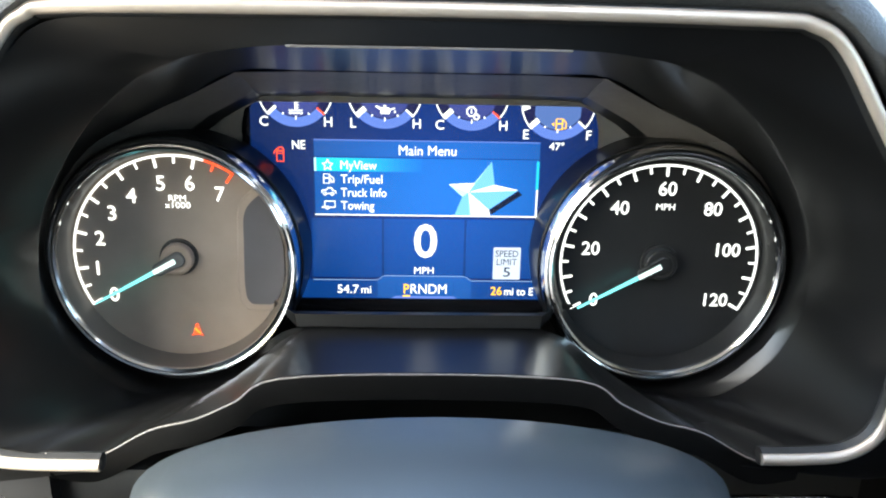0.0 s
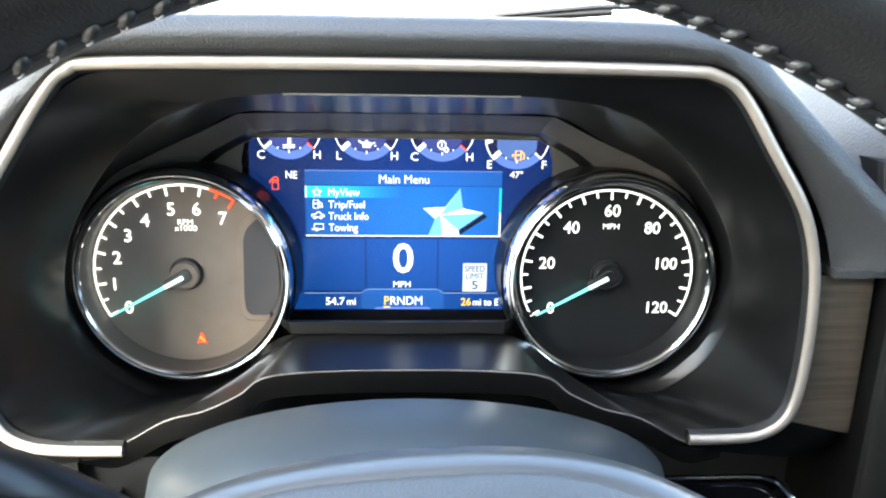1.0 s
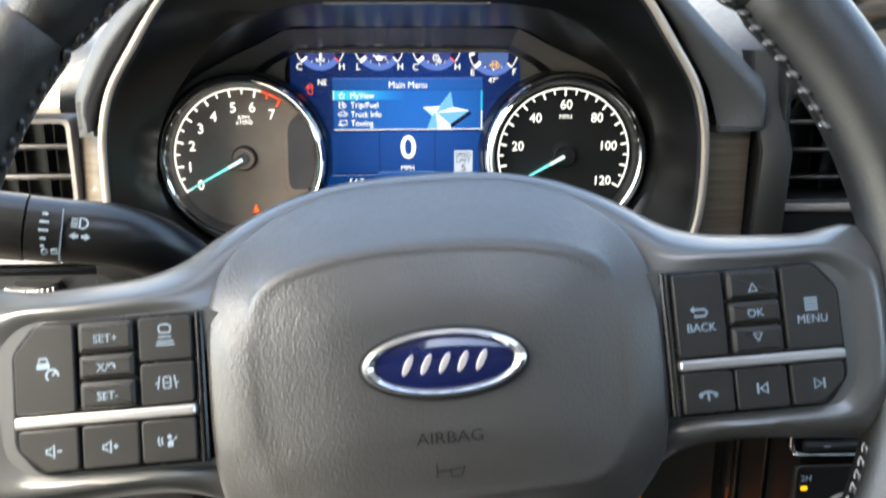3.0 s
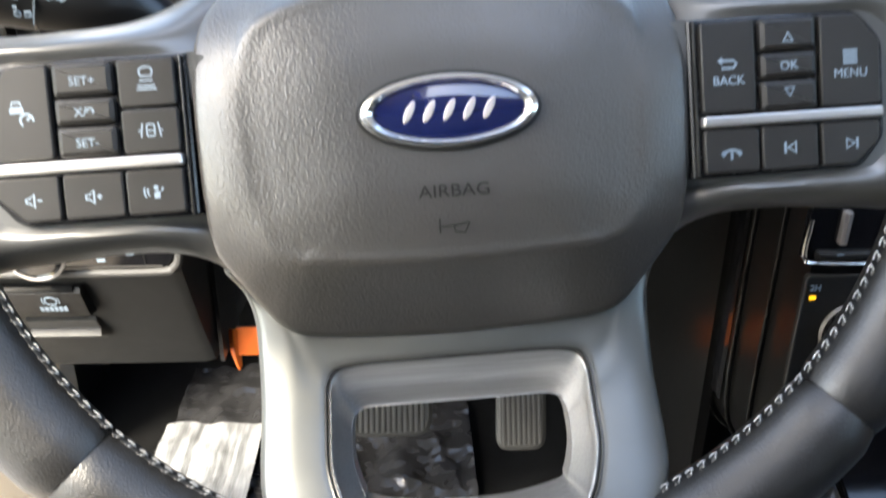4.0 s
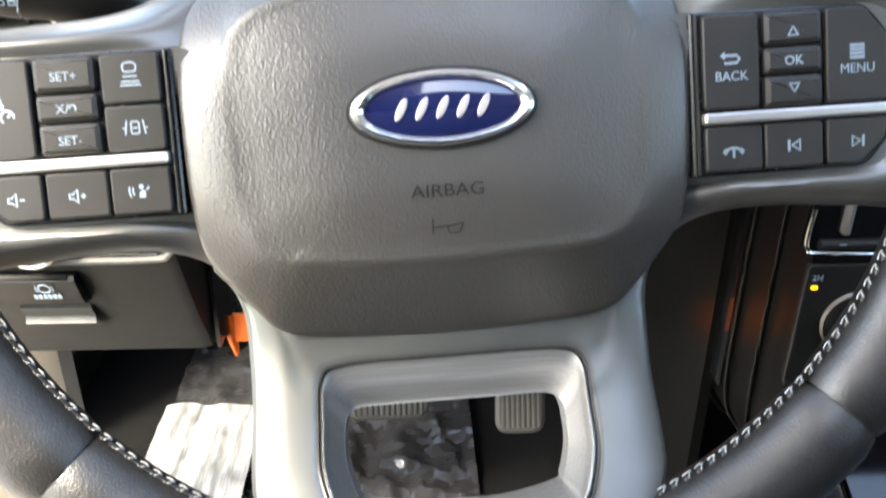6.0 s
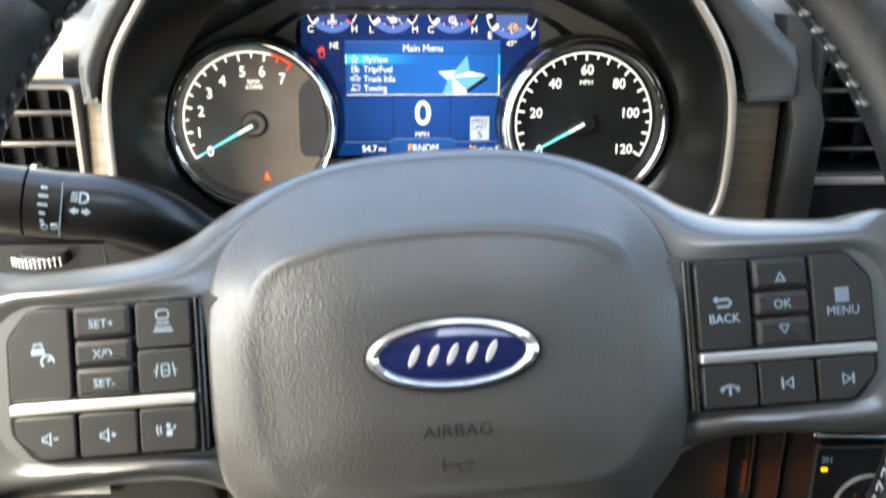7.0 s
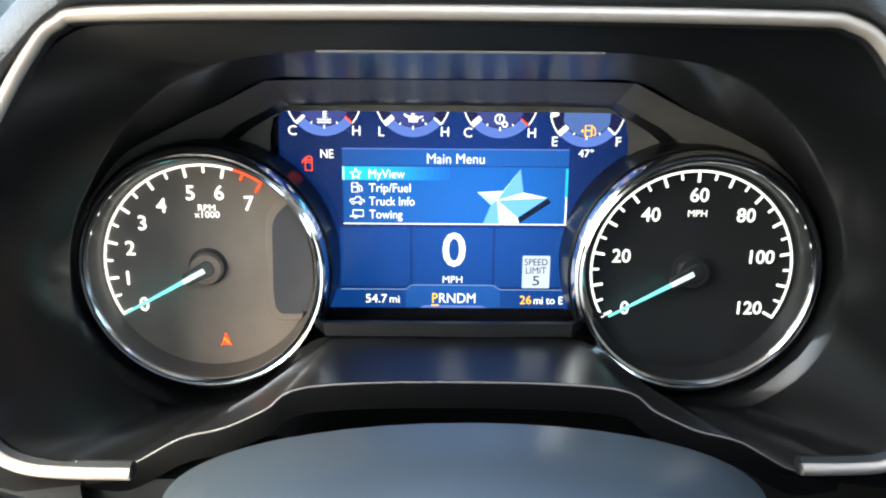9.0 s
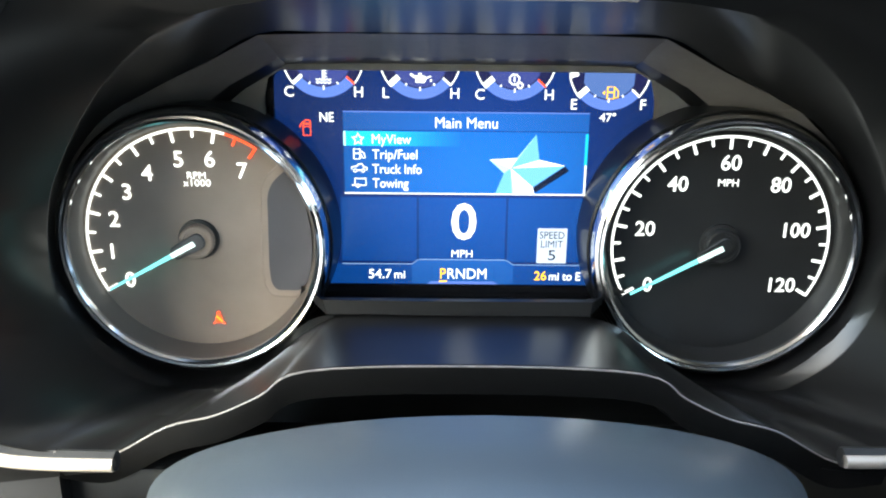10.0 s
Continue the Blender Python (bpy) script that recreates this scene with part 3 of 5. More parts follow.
vent_l = air_vent(pose(-.2505, .292, .672, 90, 0, 0), .102, .092, 4, "black air vent with pale-edged slats and a chrome tab", M_SLAT, "dash air vents")
part("tab", lathe([(0, .010), (.0045, .009), (.006, .005), (.006, .001), (.003, -.006)], 20, (.024, -.006)), M_CHROME, vent_l, "chrome adjusting tab")
vent_r = air_vent(pose(.3005, .285, .703, 90, 0, 0), .130, .088, 4, "black air vent with black slats beside the centre stack", M_DARK, "dash air vents")
part("lower_edge", block(-.06, -.047, -.01, .06, -.0425, .0065, .001), M_SLAT, vent_r, "satin lower edge")
part("vent_surround", block(-.50, .297, .612, -.297, .33, .735, .004), M_WOOD, dash, "dark wood-grain end panel", local=False)
part("vent_top", loft([[(x, .286, .7205), (x, .2845, .724), (x, .290, .7275 + k), (x, .335, .738 + k)] for x, k in ((-.33, 0), (-.26, .001), (-.215, .006), (-.2035, .012))], False, False, False), M_BEIGE, dash, "cream sloping cover over the vent", local=False)
for i in range(8):
    part("cheek_rib", block(CX - .1985, .2815, .7125 + .0020 * i, CX - .1925, .2850, .7137 + .0020 * i, .0003), M_BROW, dash, local=False)

# rotary knob on the stack
knob = thing("rotary_knob", pose(.2755, .272, .6195, 90, 0, 0), "round black rotary drive knob with a chrome ring", "knob")
part("ring", lathe([(.0225, 0), (.0230, .006), (.0226, .0074), (.0219, .0070), (.0214, .002)], 56), M_SLAT, knob, "chrome ring")
part("collar", lathe([(.0213, .001), (.0208, .009), (.0196, .0115), (.0168, .0118), (.0160, .0105)], 56), M_DARK, knob, "grained black collar")
part("cap", lathe([(.0160, .004), (.0158, .0130), (.0150, .0137), (0, .0138)], 56), M_GLOSSBLK, knob, "gloss black cap with pale signs")
part("pointer", slab([(-.0010, .0165), (.0010, .0165), (.0010, .0150), (0, .0140), (-.0010, .0150)], .0118, .0122), M_ICON, knob)
part("arc_mark", ribbon(arc(0, -.0010, .0098, -44, 44, 14), .0006, .0138, .0141), M_ICON, knob)
for a in (-44, 0, 44):
    part("arc_dot", ribbon(arc(.0098 * math.sin(radians(a)), -.0010 + .0098 * math.cos(radians(a)), .0008, 0, 345, 10), .0004, .0138, .0141, closed=True), M_ICON, knob)
part("car_mark", slab(rounded([(-.0042, -.0008), (.0042, -.0008), (.0042, .0006), (.0018, .0012), (.0008, .0024), (-.0020, .0024), (-.0030, .0010), (-.0042, .0006)], .0004), .0138, .0141), M_ICON, knob)
for word, a in (("PRO", -135), ("T", -170)):
    bm = words(word, .0036, .0138, 0, -.0128, "CENTER", .0003, 1.1, .00003)
    bmesh.ops.rotate(bm, verts=bm.verts, cent=(0, 0, 0), matrix=Matrix.Rotation(radians(180 - abs(a)) * -1, 3, "Z"))
    part("lettering" if word == "PRO" else "print_mark", bm, M_ICON, knob)

# chrome-edged tray under the cluster
tray = thing("dash_tray", pose(.19, .30, .58), "small open tray edged in chrome under the cluster", "tray")
part("edge", tube(catmull([(.120, .318, .586), (.165, .316, .588), (.193, .314, .588), (.202, .302, .583), (.216, .268, .560)], 5), .0016, 8), M_CHROME, tray, "chrome edge", local=False)
part("edge", tube(catmull([(.150, .306, .579), (.180, .304, .580), (.190, .303, .579)], 4), .0018, 8), M_CHROME, tray, "chrome edge", local=False)
part("bed", skin([[(.11, .322, .585), (.16, .322, .586), (.20, .320, .586)], [(.13, .30, .57), (.17, .30, .57), (.21, .295, .568)], [(.14, .262, .552), (.18, .262, .552), (.217, .262, .552)]], 3, 3, closed=False), M_GLOSSBLK, tray, local=False)

# pale notice hanging inside the windscreen, its print seen from behind
note = thing("windscreen_notice", pose(-.24, .72, .80), "pale grey paper notice hung inside the windscreen", "notice")
part("sheet", block(-.275, .719, .80, -.19, .720, .877), M_NOTICE, note, local=False)
for i in range(3):
    part("print_mark", block(-.262 + .022 * i, .7175, .850, -.248 + .022 * i, .7185, .868), M_RUBBER, note, "faded grey print", local=False)
# highlight on the hood's inner crease, modelled as a pale tube
part("hood_glint", tube([(CX - .052, .2925, .7833), (CX, .2925, .7834), (CX + .048, .2925, .7833)], .0005, 6), M_SLAT, dash, "thin pale tube drawn as the highlight on the hood's inner crease", local=False)
# ---------------------------------------------------------------- instrument cluster
clu = thing("instrument_cluster", pose(.001, .379, .69, 90, 0, 0), "instrument cluster with two chrome-ringed dials and a lit blue screen", "instrument cluster")
part("housing", slab(box2(-.20, -.09, .20, .095), -.035, -.030), M_DIALBLK, clu)
fo = [(0, .0795, .026), (.050, .0795, .026), (.079, .0785, .024), (.103, .0665, .018), (.140, .0500, .008), (.178, .02, -.004), (.13, -.02, -.009), (.078, -.033, -.008), (.0575, -.0392, .0185), (0, -.0394, .0190)]
fs = [(0, .0740, .010), (.050, .0740, .010), (.0775, .0732, .009), (.1000, .0615, .006), (.128, .0470, .000), (.160, .02, -.006), (.125, -.02, -.010), (.079, -.032, -.008), (.0585, -.0330, .0180), (0, -.0330, .0184)]
fm = [(0, .0682, -.003), (.050, .0682, -.003), (.0765, .0675, -.003), (.098, .0562, -.004), (.115, .0437, -.006), (.118, .02, -.010), (.11, -.02, -.0105), (.088, -.036, -.0095), (.06, -.0348, .0100), (0, -.0348, .0105)]
fi = [(0, .0650, -.012), (.050, .0650, -.012), (.075, .0645, -.012), (.094, .0535, -.012), (.108, .0425, -.012), (.11, .02, -.012), (.10, -.02, -.012), (.088, -.0435, -.012), (.06, -.0435, -.012), (0, -.0435, -.012)]
def upper_piece():
    """The frame's upper points on one side and their mirror images, as one strip."""
    return loft([[(-x, y, z) for x, y, z in reversed(r[:7])] + r[1:7] for r in (fo, fs, fm)], closed=False)


def lower_piece():
    return loft([list(r[6:]) + [(-x, y, z) for x, y, z in reversed(r[6:-1])] for r in (fo, fs, fm)], closed=False)


part("screen_frame", upper_piece(), M_FRAME, clu, "textured graphite frame round the screen", smooth=20)
part("lower_bar", lower_piece(), M_DARK, clu, "black bar under the screen", smooth=20)
part("frame_edge", loft([both(fm), both(fi)]), M_COWL, clu, smooth=20)
part("mask", loft([both([(x * 1.02, y * 1.02, -.0125) for x, y, z in fi]), both([(0, .0620, -.0128), (.05, .0620, -.0128), (.078, .0618, -.0128), (.0835, .0585, -.0128), (.0855, .050, -.0128), (.0858, .02, -.0128), (.0858, -.01, -.0128), (.0855, -.038, -.0128), (.06, -.0445, -.0128), (0, -.0445, -.0128)])]), M_MASK, clu)


# the screen; X and Y count in quarter millimetres over its picture
SC = 0.0002515


def sx(a):
    return (a - 608) * SC - .0519


def sy(b):
    return .0442 + (197 - b) * SC * 1.025


screen = part("screen", slab(rounded([(-.0858, -.0448), (.0880, -.0448), (.0880, .0628), (.080, .0655), (-.074, .0655), (-.0858, .0615)], .004), -.021, -.0165), M_GLOSSBLK, clu, "lit blue display screen")
LZ = -.0165


def sbox(a0, b0, a1, b1, mtl, k=1, r=0.0, name="panel"):
    z = LZ + .00012 * k
    return part(name, slab(box2(sx(a0), sy(b1), sx(a1), sy(b0), r), z, z + .0001), mtl, screen)


def stext(s, size, a, b, mtl=None, align="CENTER", k=4, w=1.0, bold=0.0, name="lettering"):
    """Lettering on the display; a may be the stretch that it fills."""
    bold = 0.0 if "M" in s else bold
    if not isinstance(a, tuple):
        return part(name, words(s, size * SC * 1.37, LZ + .00012 * k, sx(a), sy(b), align, .0001, w, bold), mtl or E_WHITE, screen)
    bm = words(s, size * SC * 1.37, LZ + .00012 * k, 0, sy(b), "LEFT", .0001, 1, bold)
    lo, hi = min(v.co.x for v in bm.verts), max(v.co.x for v in bm.verts)
    for v in bm.verts:
        v.co.x = sx(a[0]) + (v.co.x - lo) / (hi - lo) * (a[1] - a[0]) * SC
    return part(name, bm, mtl or E_WHITE, screen)


def sline(pts, w, mtl, k=4, closed=False, name="line"):
    z = LZ + .00012 * k
    return part(name, ribbon([(sx(a), sy(b)) for a, b in pts], w * SC, z, z + .0001, closed=closed), mtl, screen)


def sshape(pts, mtl, k=4, name="shape"):
    z = LZ + .00012 * k
    return part(name, slab([(sx(a), sy(b)) for a, b in pts], z, z + .0001), mtl, screen)


part("picture", slab(rounded([(sx(560), sy(515)), (sx(1095), sy(515)), (sx(1167), sy(240)), (sx(1166), sy(150)), (sx(1147), sy(122)), (sx(506), sy(119)), (sx(489), sy(140)), (sx(487), sy(240))], .002), LZ, LZ + .0001), E_NAVY, screen)
for a0, b0, a1, b1 in ((600, 351, 739, 470), (745, 351, 903, 470), (909, 351, 1050, 470)):
    sbox(a0, b0, a1, b1, E_BLUE, 1)
sbox(566, 476, 1092, 514, E_BLUE, 1)
sshape([(742, 468), (906, 468), (920, 477), (920, 513), (730, 513), (730, 477)], E_MID, 2)
sshape([(766, 509), (884, 509), (892, 514), (758, 514)], E_LAV, 3)
sline([(600, 476), (730, 476), (742, 467), (906, 467), (920, 476), (1060, 476)], 1.3, E_DIM, 3)
for q in (742, 906):
    sline([(q, 351), (q, 468)], 1.4, E_NAVY, 3)
    sline([(q + 2, 351), (q + 2, 468)], 1.0, E_MID, 3)
for q in (768, 884):
    sline([(q, 480), (q, 506)], 1.0, E_BLUE, 4)
sbox(608, 199, 1046, 343, E_MENU, 1)
sbox(608, 200, 1046, 231, E_MID, 2)
sline([(608, 199), (1046, 199)], 2.2, E_LAV, 3)
sline([(608, 343.5), (1046, 343.5)], 2.2, E_WHITE, 3)
sline([(608, 231.5), (1046, 231.5)], 1.6, E_NAVY, 3)
sbox(608, 233, 662, 258.5, E_HIGH, 2)
for i in range(14):
    k = i / 14
    sbox(662 + 11 * i, 233, 673 + 11 * i, 258.5, glow("screen_fade", (0.02 * (1 - k) + .010 * k, .48 * (1 - k) ** 1.3 + .14 * k, .85 * (1 - k) + .56 * k), 0.155), 2)
sbox(608, 233, 612, 258.5, E_ICE, 3)
sbox(1041, 235, 1046, 290, E_HIGH, 3)
sbox(1042.5, 290, 1045.5, 343, E_WHITE, 3)
stext("Main Menu", 20, (772, 883), 226, bold=.00002)
for s, b, e in (("MyView", 254.5, 729), ("Trip/Fuel", 281.5, 740), ("Truck Info", 307.5, 748), ("Towing", 333, 724)):
    stext(s, 18, (659, e), b, bold=.00002)
# list signs
sline([(634 + 11 * math.sin(i * math.pi / 5) * (1 if i % 2 == 0 else .45), 247 - 11 * math.cos(i * math.pi / 5) * (1 if i % 2 == 0 else .45)) for i in range(10)], 2.4, E_WHITE, closed=True)
sline([(626, 282), (626, 264), (637, 264), (637, 282)], 2.2, E_WHITE, closed=True)
sline([(638, 267), (645, 272), (646, 280), (641, 280), (640, 274), (637, 274)], 1.8, E_WHITE)
sline([(627, 272), (636, 272)], 2.2, E_WHITE)
sline([(622, 301), (622, 296), (631, 295), (634, 291), (641, 291), (643, 296), (649, 297), (649, 302)], 2.2, E_WHITE)
for q in (628, 642):
    sline([(q + 3 * math.sin(a), 302.5 + 3 * math.cos(a)) for a in (i * math.pi / 4 for i in range(8))], 1.6, E_WHITE, closed=True)
sline([(631, 302), (639, 302)], 2, E_WHITE)
sline([(627, 329), (627, 317), (647, 317), (647, 329), (636, 329)], 2.2, E_WHITE)
sline([(621, 329), (628, 329)], 2.2, E_WHITE)
sline([(632 + 3 * math.sin(a), 330 + 3 * math.cos(a)) for a in (i * math.pi / 4 for i in range(8))], 1.8, E_WHITE, closed=True)
# the star: lit and shaded facets, with a dark side below its right arm
hub_ = (909, 296)
for pts, mtl in (([(953, 236), hub_, (920, 278)], E_ICE), ([(953, 236), (960, 281), hub_], E_SKY), ([(1007, 291), hub_, (960, 281)], E_WHITE), ([(1007, 291), (950, 330), hub_], E_SKY),
                 ([(870, 281), (920, 278), hub_], E_WHITE), ([(870, 281), hub_, (897, 305)], E_ICE), ([hub_, (950, 330), (953, 342), (917, 342)], E_WHITE), ([hub_, (917, 342), (913, 342)], E_ICE), ([hub_, (913, 342), (882, 342), (897, 305)], E_SKY),
                 ([(1007, 292), (1015, 300), (955, 340), (950, 331)], E_SHADE)):
    sshape(pts, mtl, 4, "facet")
# four small gauges along the top: a lavender band, white end lines, a bright pointer
def turn(gx, gy, r, a):
    return (gx + r * math.sin(radians(a)), gy + r * math.cos(radians(a)))


for gx, gy, l, r, ic in ((576, 105, "C", "H", 0), (745, 106, "L", "H", 1), (911, 107, "C", "H", 2), (1077, 122.5, "E", "F", 3)):
    cut = 122 if ic < 3 else 128
    dark = [turn(gx, gy, 70, a) for a in range(-76 if ic < 3 else -84, 85 if ic == 3 else 77, 8)]
    sshape(dark, E_DEEP, 1, "gauge")
    sshape([(gx - 44, cut)] + [turn(gx, gy, 51, a) for a in range(-62, 63, 6)] + [(gx + 44, cut)], E_GAUGE if ic < 3 else E_HAZE, 2, "gauge")
    z = LZ + .00012 * 3
    part("band", ribbon([(sx(p), sy(q)) for p, q in (turn(gx, gy, 61.5, a) for a in range(-50, 51, 5))], 19 * SC, z, z + .0001), E_LAV, screen)
    sline([turn(gx, gy, 52, a) for a in range(-50, 51, 5)], 1.6, E_DEEP, 4)
    for sgn in (-1, 1):
        sline([turn(gx, gy, 71, sgn * a) for a in range(48, 76 if ic < 3 else 84, 4)], 2.6, E_WHITE, 4)
        col = E_RED if (sgn > 0 and ic in (0, 2)) else E_WHITE
        sline([turn(gx, gy, 72, sgn * 49), turn(gx, gy, 50 if sgn < 0 else 53, sgn * 49)], (10 if ic else 6) if sgn < 0 else 3.6, col, 5)
        sline([turn(gx, gy, 50, sgn * 28), turn(gx, gy, 54, sgn * 28)], 2.6, E_WHITE, 5)
        if ic == 3:
            sline([turn(gx, gy, 71, sgn * 80), turn(gx, gy, 56, sgn * 82)], 9 if sgn < 0 else 3, E_WHITE, 5)
    sline([turn(gx, gy, 50, 0), turn(gx, gy, 57, 0)], 2.4, E_WHITE, 5)
    ly = gy + 69
    stext(l, 19, gx - 61, ly, k=5, bold=.00003)
    stext(r, 19, gx + 61, ly, k=5, bold=.00003)
    mtl = E_WHITE if ic < 3 else E_YEL
    if ic == 0:
        sline([(gx, 127), (gx, 145)], 4, mtl, 5)
        for q in (130, 135, 140):
            sline([(gx, q), (gx + 6, q)], 2, mtl, 5)
        for q in (145, 150):
            sline([(gx - 13 + 3.25 * i, q + (1.6 if i % 2 else -1.2)) for i in range(9)], 2.2, mtl, 5)
    elif ic == 1:
        sshape([(gx - 9, 137), (gx + 7, 137), (gx + 12, 141), (gx + 8, 149), (gx - 8, 149)], mtl, 5)
        sline([(gx - 17, 134), (gx - 9, 140)], 4, mtl, 5)
        sline([(gx + 8, 142), (gx + 19, 138)], 2.4, mtl, 5)
        sline([(gx - 3, 134), (gx + 3, 134)], 2.6, mtl, 5)
        sline([(gx + 19, 143), (gx + 19, 147)], 3, mtl, 5)
    elif ic == 2:
        for ox, oy, rr in ((gx - 1, 142, 8), (gx + 9, 152, 4)):
            sline([(ox + (rr + (1.3 if i % 2 else 0)) * math.sin(i * math.pi / 8), oy + (rr + (1.3 if i % 2 else 0)) * math.cos(i * math.pi / 8)) for i in range(16)], 2.6, mtl, 5, True)
        sline([(gx - 1, 137), (gx - 1, 146)], 2.4, mtl, 5)
    else:
        sline([(gx - 3, 173), (gx - 3, 153), (gx + 9, 153), (gx + 9, 173)], 2.6, mtl, 5, True)
        sline([(gx - 2, 162), (gx + 8, 162)], 2.6, mtl, 5)
        sline([(gx + 10, 154), (gx + 16, 160), (gx + 16, 171), (gx + 11, 171)], 2.2, mtl, 5)
        sshape([(gx - 12, 163), (gx - 7, 159), (gx - 7, 167)], mtl, 5)
stext("NE", 17.5, (567, 592), 217, bold=.00003)
stext("47°", 15, (1063, 1092), 212, bold=.00003)
# open-door sign
sline([(537, 241), (537, 226), (550, 226), (550, 241)], 2.4, E_RED, 4, True)
sline([(537, 226), (539, 217), (542, 214.5), (548, 214.5), (550, 218), (550, 226)], 2.4, E_RED)
sline([(540, 221), (548, 221)], 3, E_RED)
sline([(531, 227), (533, 222), (538, 217)], 2.4, E_RED)
# speed and the bottom line
bm = words("0", .02, LZ + .0006, 0, 0, "LEFT", .0001, 1, .0003)
lo, hi = [Vector([f(v.co[i] for v in bm.verts) for i in range(3)]) for f in (min, max)]
for v in bm.verts:
    v.co.x = sx(803) + (v.co.x - lo.x) / (hi.x - lo.x) * 46 * SC
    v.co.y = sy(429) + (v.co.y - lo.y) / (hi.y - lo.y) * (sy(360) - sy(429))
part("lettering", bm, E_WHITE, screen)
stext("MPH", 15, (804, 843), 462, bold=.00003)
stext("54.7", 18.5, (649, 692), 503.5, bold=.00004)
stext("mi", 17, (697, 717), 503.5, bold=.00002)
stext("P", 21.5, (783, 794), 503.5, E_YEL, bold=.00006)
stext("RNDM", 21.5, (797, 870), 503.5, bold=.00004)
sline([(781, 508.5), (796, 508.5)], 3, E_YEL, 5)
stext("26", 18.5, (960, 983), 505, E_YEL, bold=.00006)
stext("mi to E", 17, (988, 1047), 505, bold=.00003)
sbox(963, 406, 1018, 472, E_SIGN, 3, .0004, "sign")
stext("SPEED", 14.5, (967, 1013), 425, E_SHADE, k=5, bold=.00002)
stext("LIMIT", 14.5, (970, 1011), 442, E_SHADE, k=5)
stext("5", 21, (984, 998), 466, E_SHADE, k=5, bold=.00002)

# ---------------------------------------------------------------- the two dials
def dial(cx, cy, face, name_label):
    d = part("dial", lathe([(.0515, -.001), (.0510, 0), (0, .0002)], 96), face, clu, name_label, at=pose(cx, cy, 0))
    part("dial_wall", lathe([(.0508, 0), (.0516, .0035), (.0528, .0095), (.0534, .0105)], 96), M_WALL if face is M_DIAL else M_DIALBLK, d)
    part("chrome_ring", lathe([(.0532, .0095), (.0536, .0118), (.0546, .0128), (.0556, .0122), (.0566, .0126), (.0578, .0118), (.0588, .0085), (.0590, .004)], 96), M_CHROME, d, "polished chrome ring")
    part("skirt", lathe([(.0592, .0055), (.0602, .0045), (.0612, -.004), (.0618, -.028)], 96), M_COWL, d)
    return d


def marks(d, a0, a1, n, long_every, red_from=None, RT=.0486):
    line = [(arc(0, 0, RT - .0004, a0, a1 if red_from is None else red_from, 60), E_WHITE)]
    if red_from is not None:
        line.append((arc(0, 0, RT - .0004, red_from, a1, 16), E_RED))
    for pts, mtl in line:
        part("scale_line", ribbon(pts, .0011, .0004, .0006), mtl, d)
    for i in range(n + 1):
        a = radians(a0 + (a1 - a0) * i / n)
        ln = .0058 if i % long_every == 0 else .0042
        red = red_from is not None and a0 + (a1 - a0) * i / n > red_from
        part("tick", ribbon([(RT * math.sin(a), RT * math.cos(a)), ((RT - ln) * math.sin(a), (RT - ln) * math.cos(a))], .0013 if i % long_every == 0 else .0011, .0004, .00062), E_RED if red else E_WHITE, d)


def numeral(d, s, x, y, high, wide=1.0, bold=.00010):
    """A figure centred at x, y on a dial."""
    bm = words(s, high * 1.42, .0004, 0, 0, "CENTER", .0002, wide, bold)
    lo, hi = [Vector([f(v.co[i] for v in bm.verts) for i in range(3)]) for f in (min, max)]
    bmesh.ops.translate(bm, verts=bm.verts, vec=(x - (lo.x + hi.x) / 2, y - (lo.y + hi.y) / 2, 0))
    part("numeral", bm, E_WHITE, d)


def needle(d, a, cap=None):
    a = radians(a)
    q = Vector((math.sin(a), math.cos(a)))
    w = Vector((q.y, -q.x))
    hub = part("needle_hub", lathe([(.0076, 0), (.0076, .0052), (.0070, .0060), (.0056, .0060), (.0054, .0054), (0, .0054)], 40), cap or M_DIAL, d, "round needle cap")
    # black ring in place of the cap's shadow on the dial
    part("hub_shade", lathe([(.0092, .0001), (.0090, .0012), (.0074, .0014)], 40), M_DIALBLK, hub)
    body = [q * -.0040 + w * .0020, q * -.0020 + w * .0038, q * .012 + w * .0030, q * .012 - w * .0030, q * -.0020 - w * .0038, q * -.0040 - w * .0020]
    part("needle_base", slab(rounded([tuple(p) for p in body], .002), .0050, .0066, .0005), cap or M_MASK, hub)
    pts = [q * .0005 + w * .0012, q * .0125 + w * .0011, q * .0125 - w * .0011, q * .0005 - w * .0012]
    part("needle_root", slab([tuple(p) for p in pts], .0064, .0072, .0003), E_ICY, hub, "white lit root of the needle")
    pts = [q * .0127 + w * .0010, q * .0455 + w * .0005, q * .0455 - w * .0005, q * .0127 - w * .0010]
    part("needle", slab([tuple(p) for p in pts], .0062, .0070, .0003), E_CYAN, d, "lit pale blue needle")


tach = dial(-.1155, -.0113, M_DIAL, "rev counter dial with white marks, paled in colour to look lit")
marks(tach, -119.5, 33.8, 14, 2, red_from=17, RT=.0498)
for i, (x, y) in enumerate(((-.0325, -.0194), (-.0392, -.0060), (-.0367, .0090), (-.0299, .0214), (-.0202, .0300), (-.0061, .0361), (.0075, .0363), (.0213, .0312))):
    numeral(tach, str(i), x, y, .0070)
for s_, y, w in (("RPM", .0290, 1.05), ("x1000", .0257, 1.1)):
    numeral(tach, s_, .0012, y, .0031, w, 0)
needle(tach, -119)
side = [(.0440, .0320), (.0480, .0190), (.0503, .0060), (.0506, -.0060), (.0490, -.0180)]
win = [(.0396, .0359), (.0353, .0329), (.0309, .0286), (.0288, .0233), (.0281, .0066), (.0276, -.0119), (.0285, -.0227), (.0318, -.0268), (.0440, -.0268)]
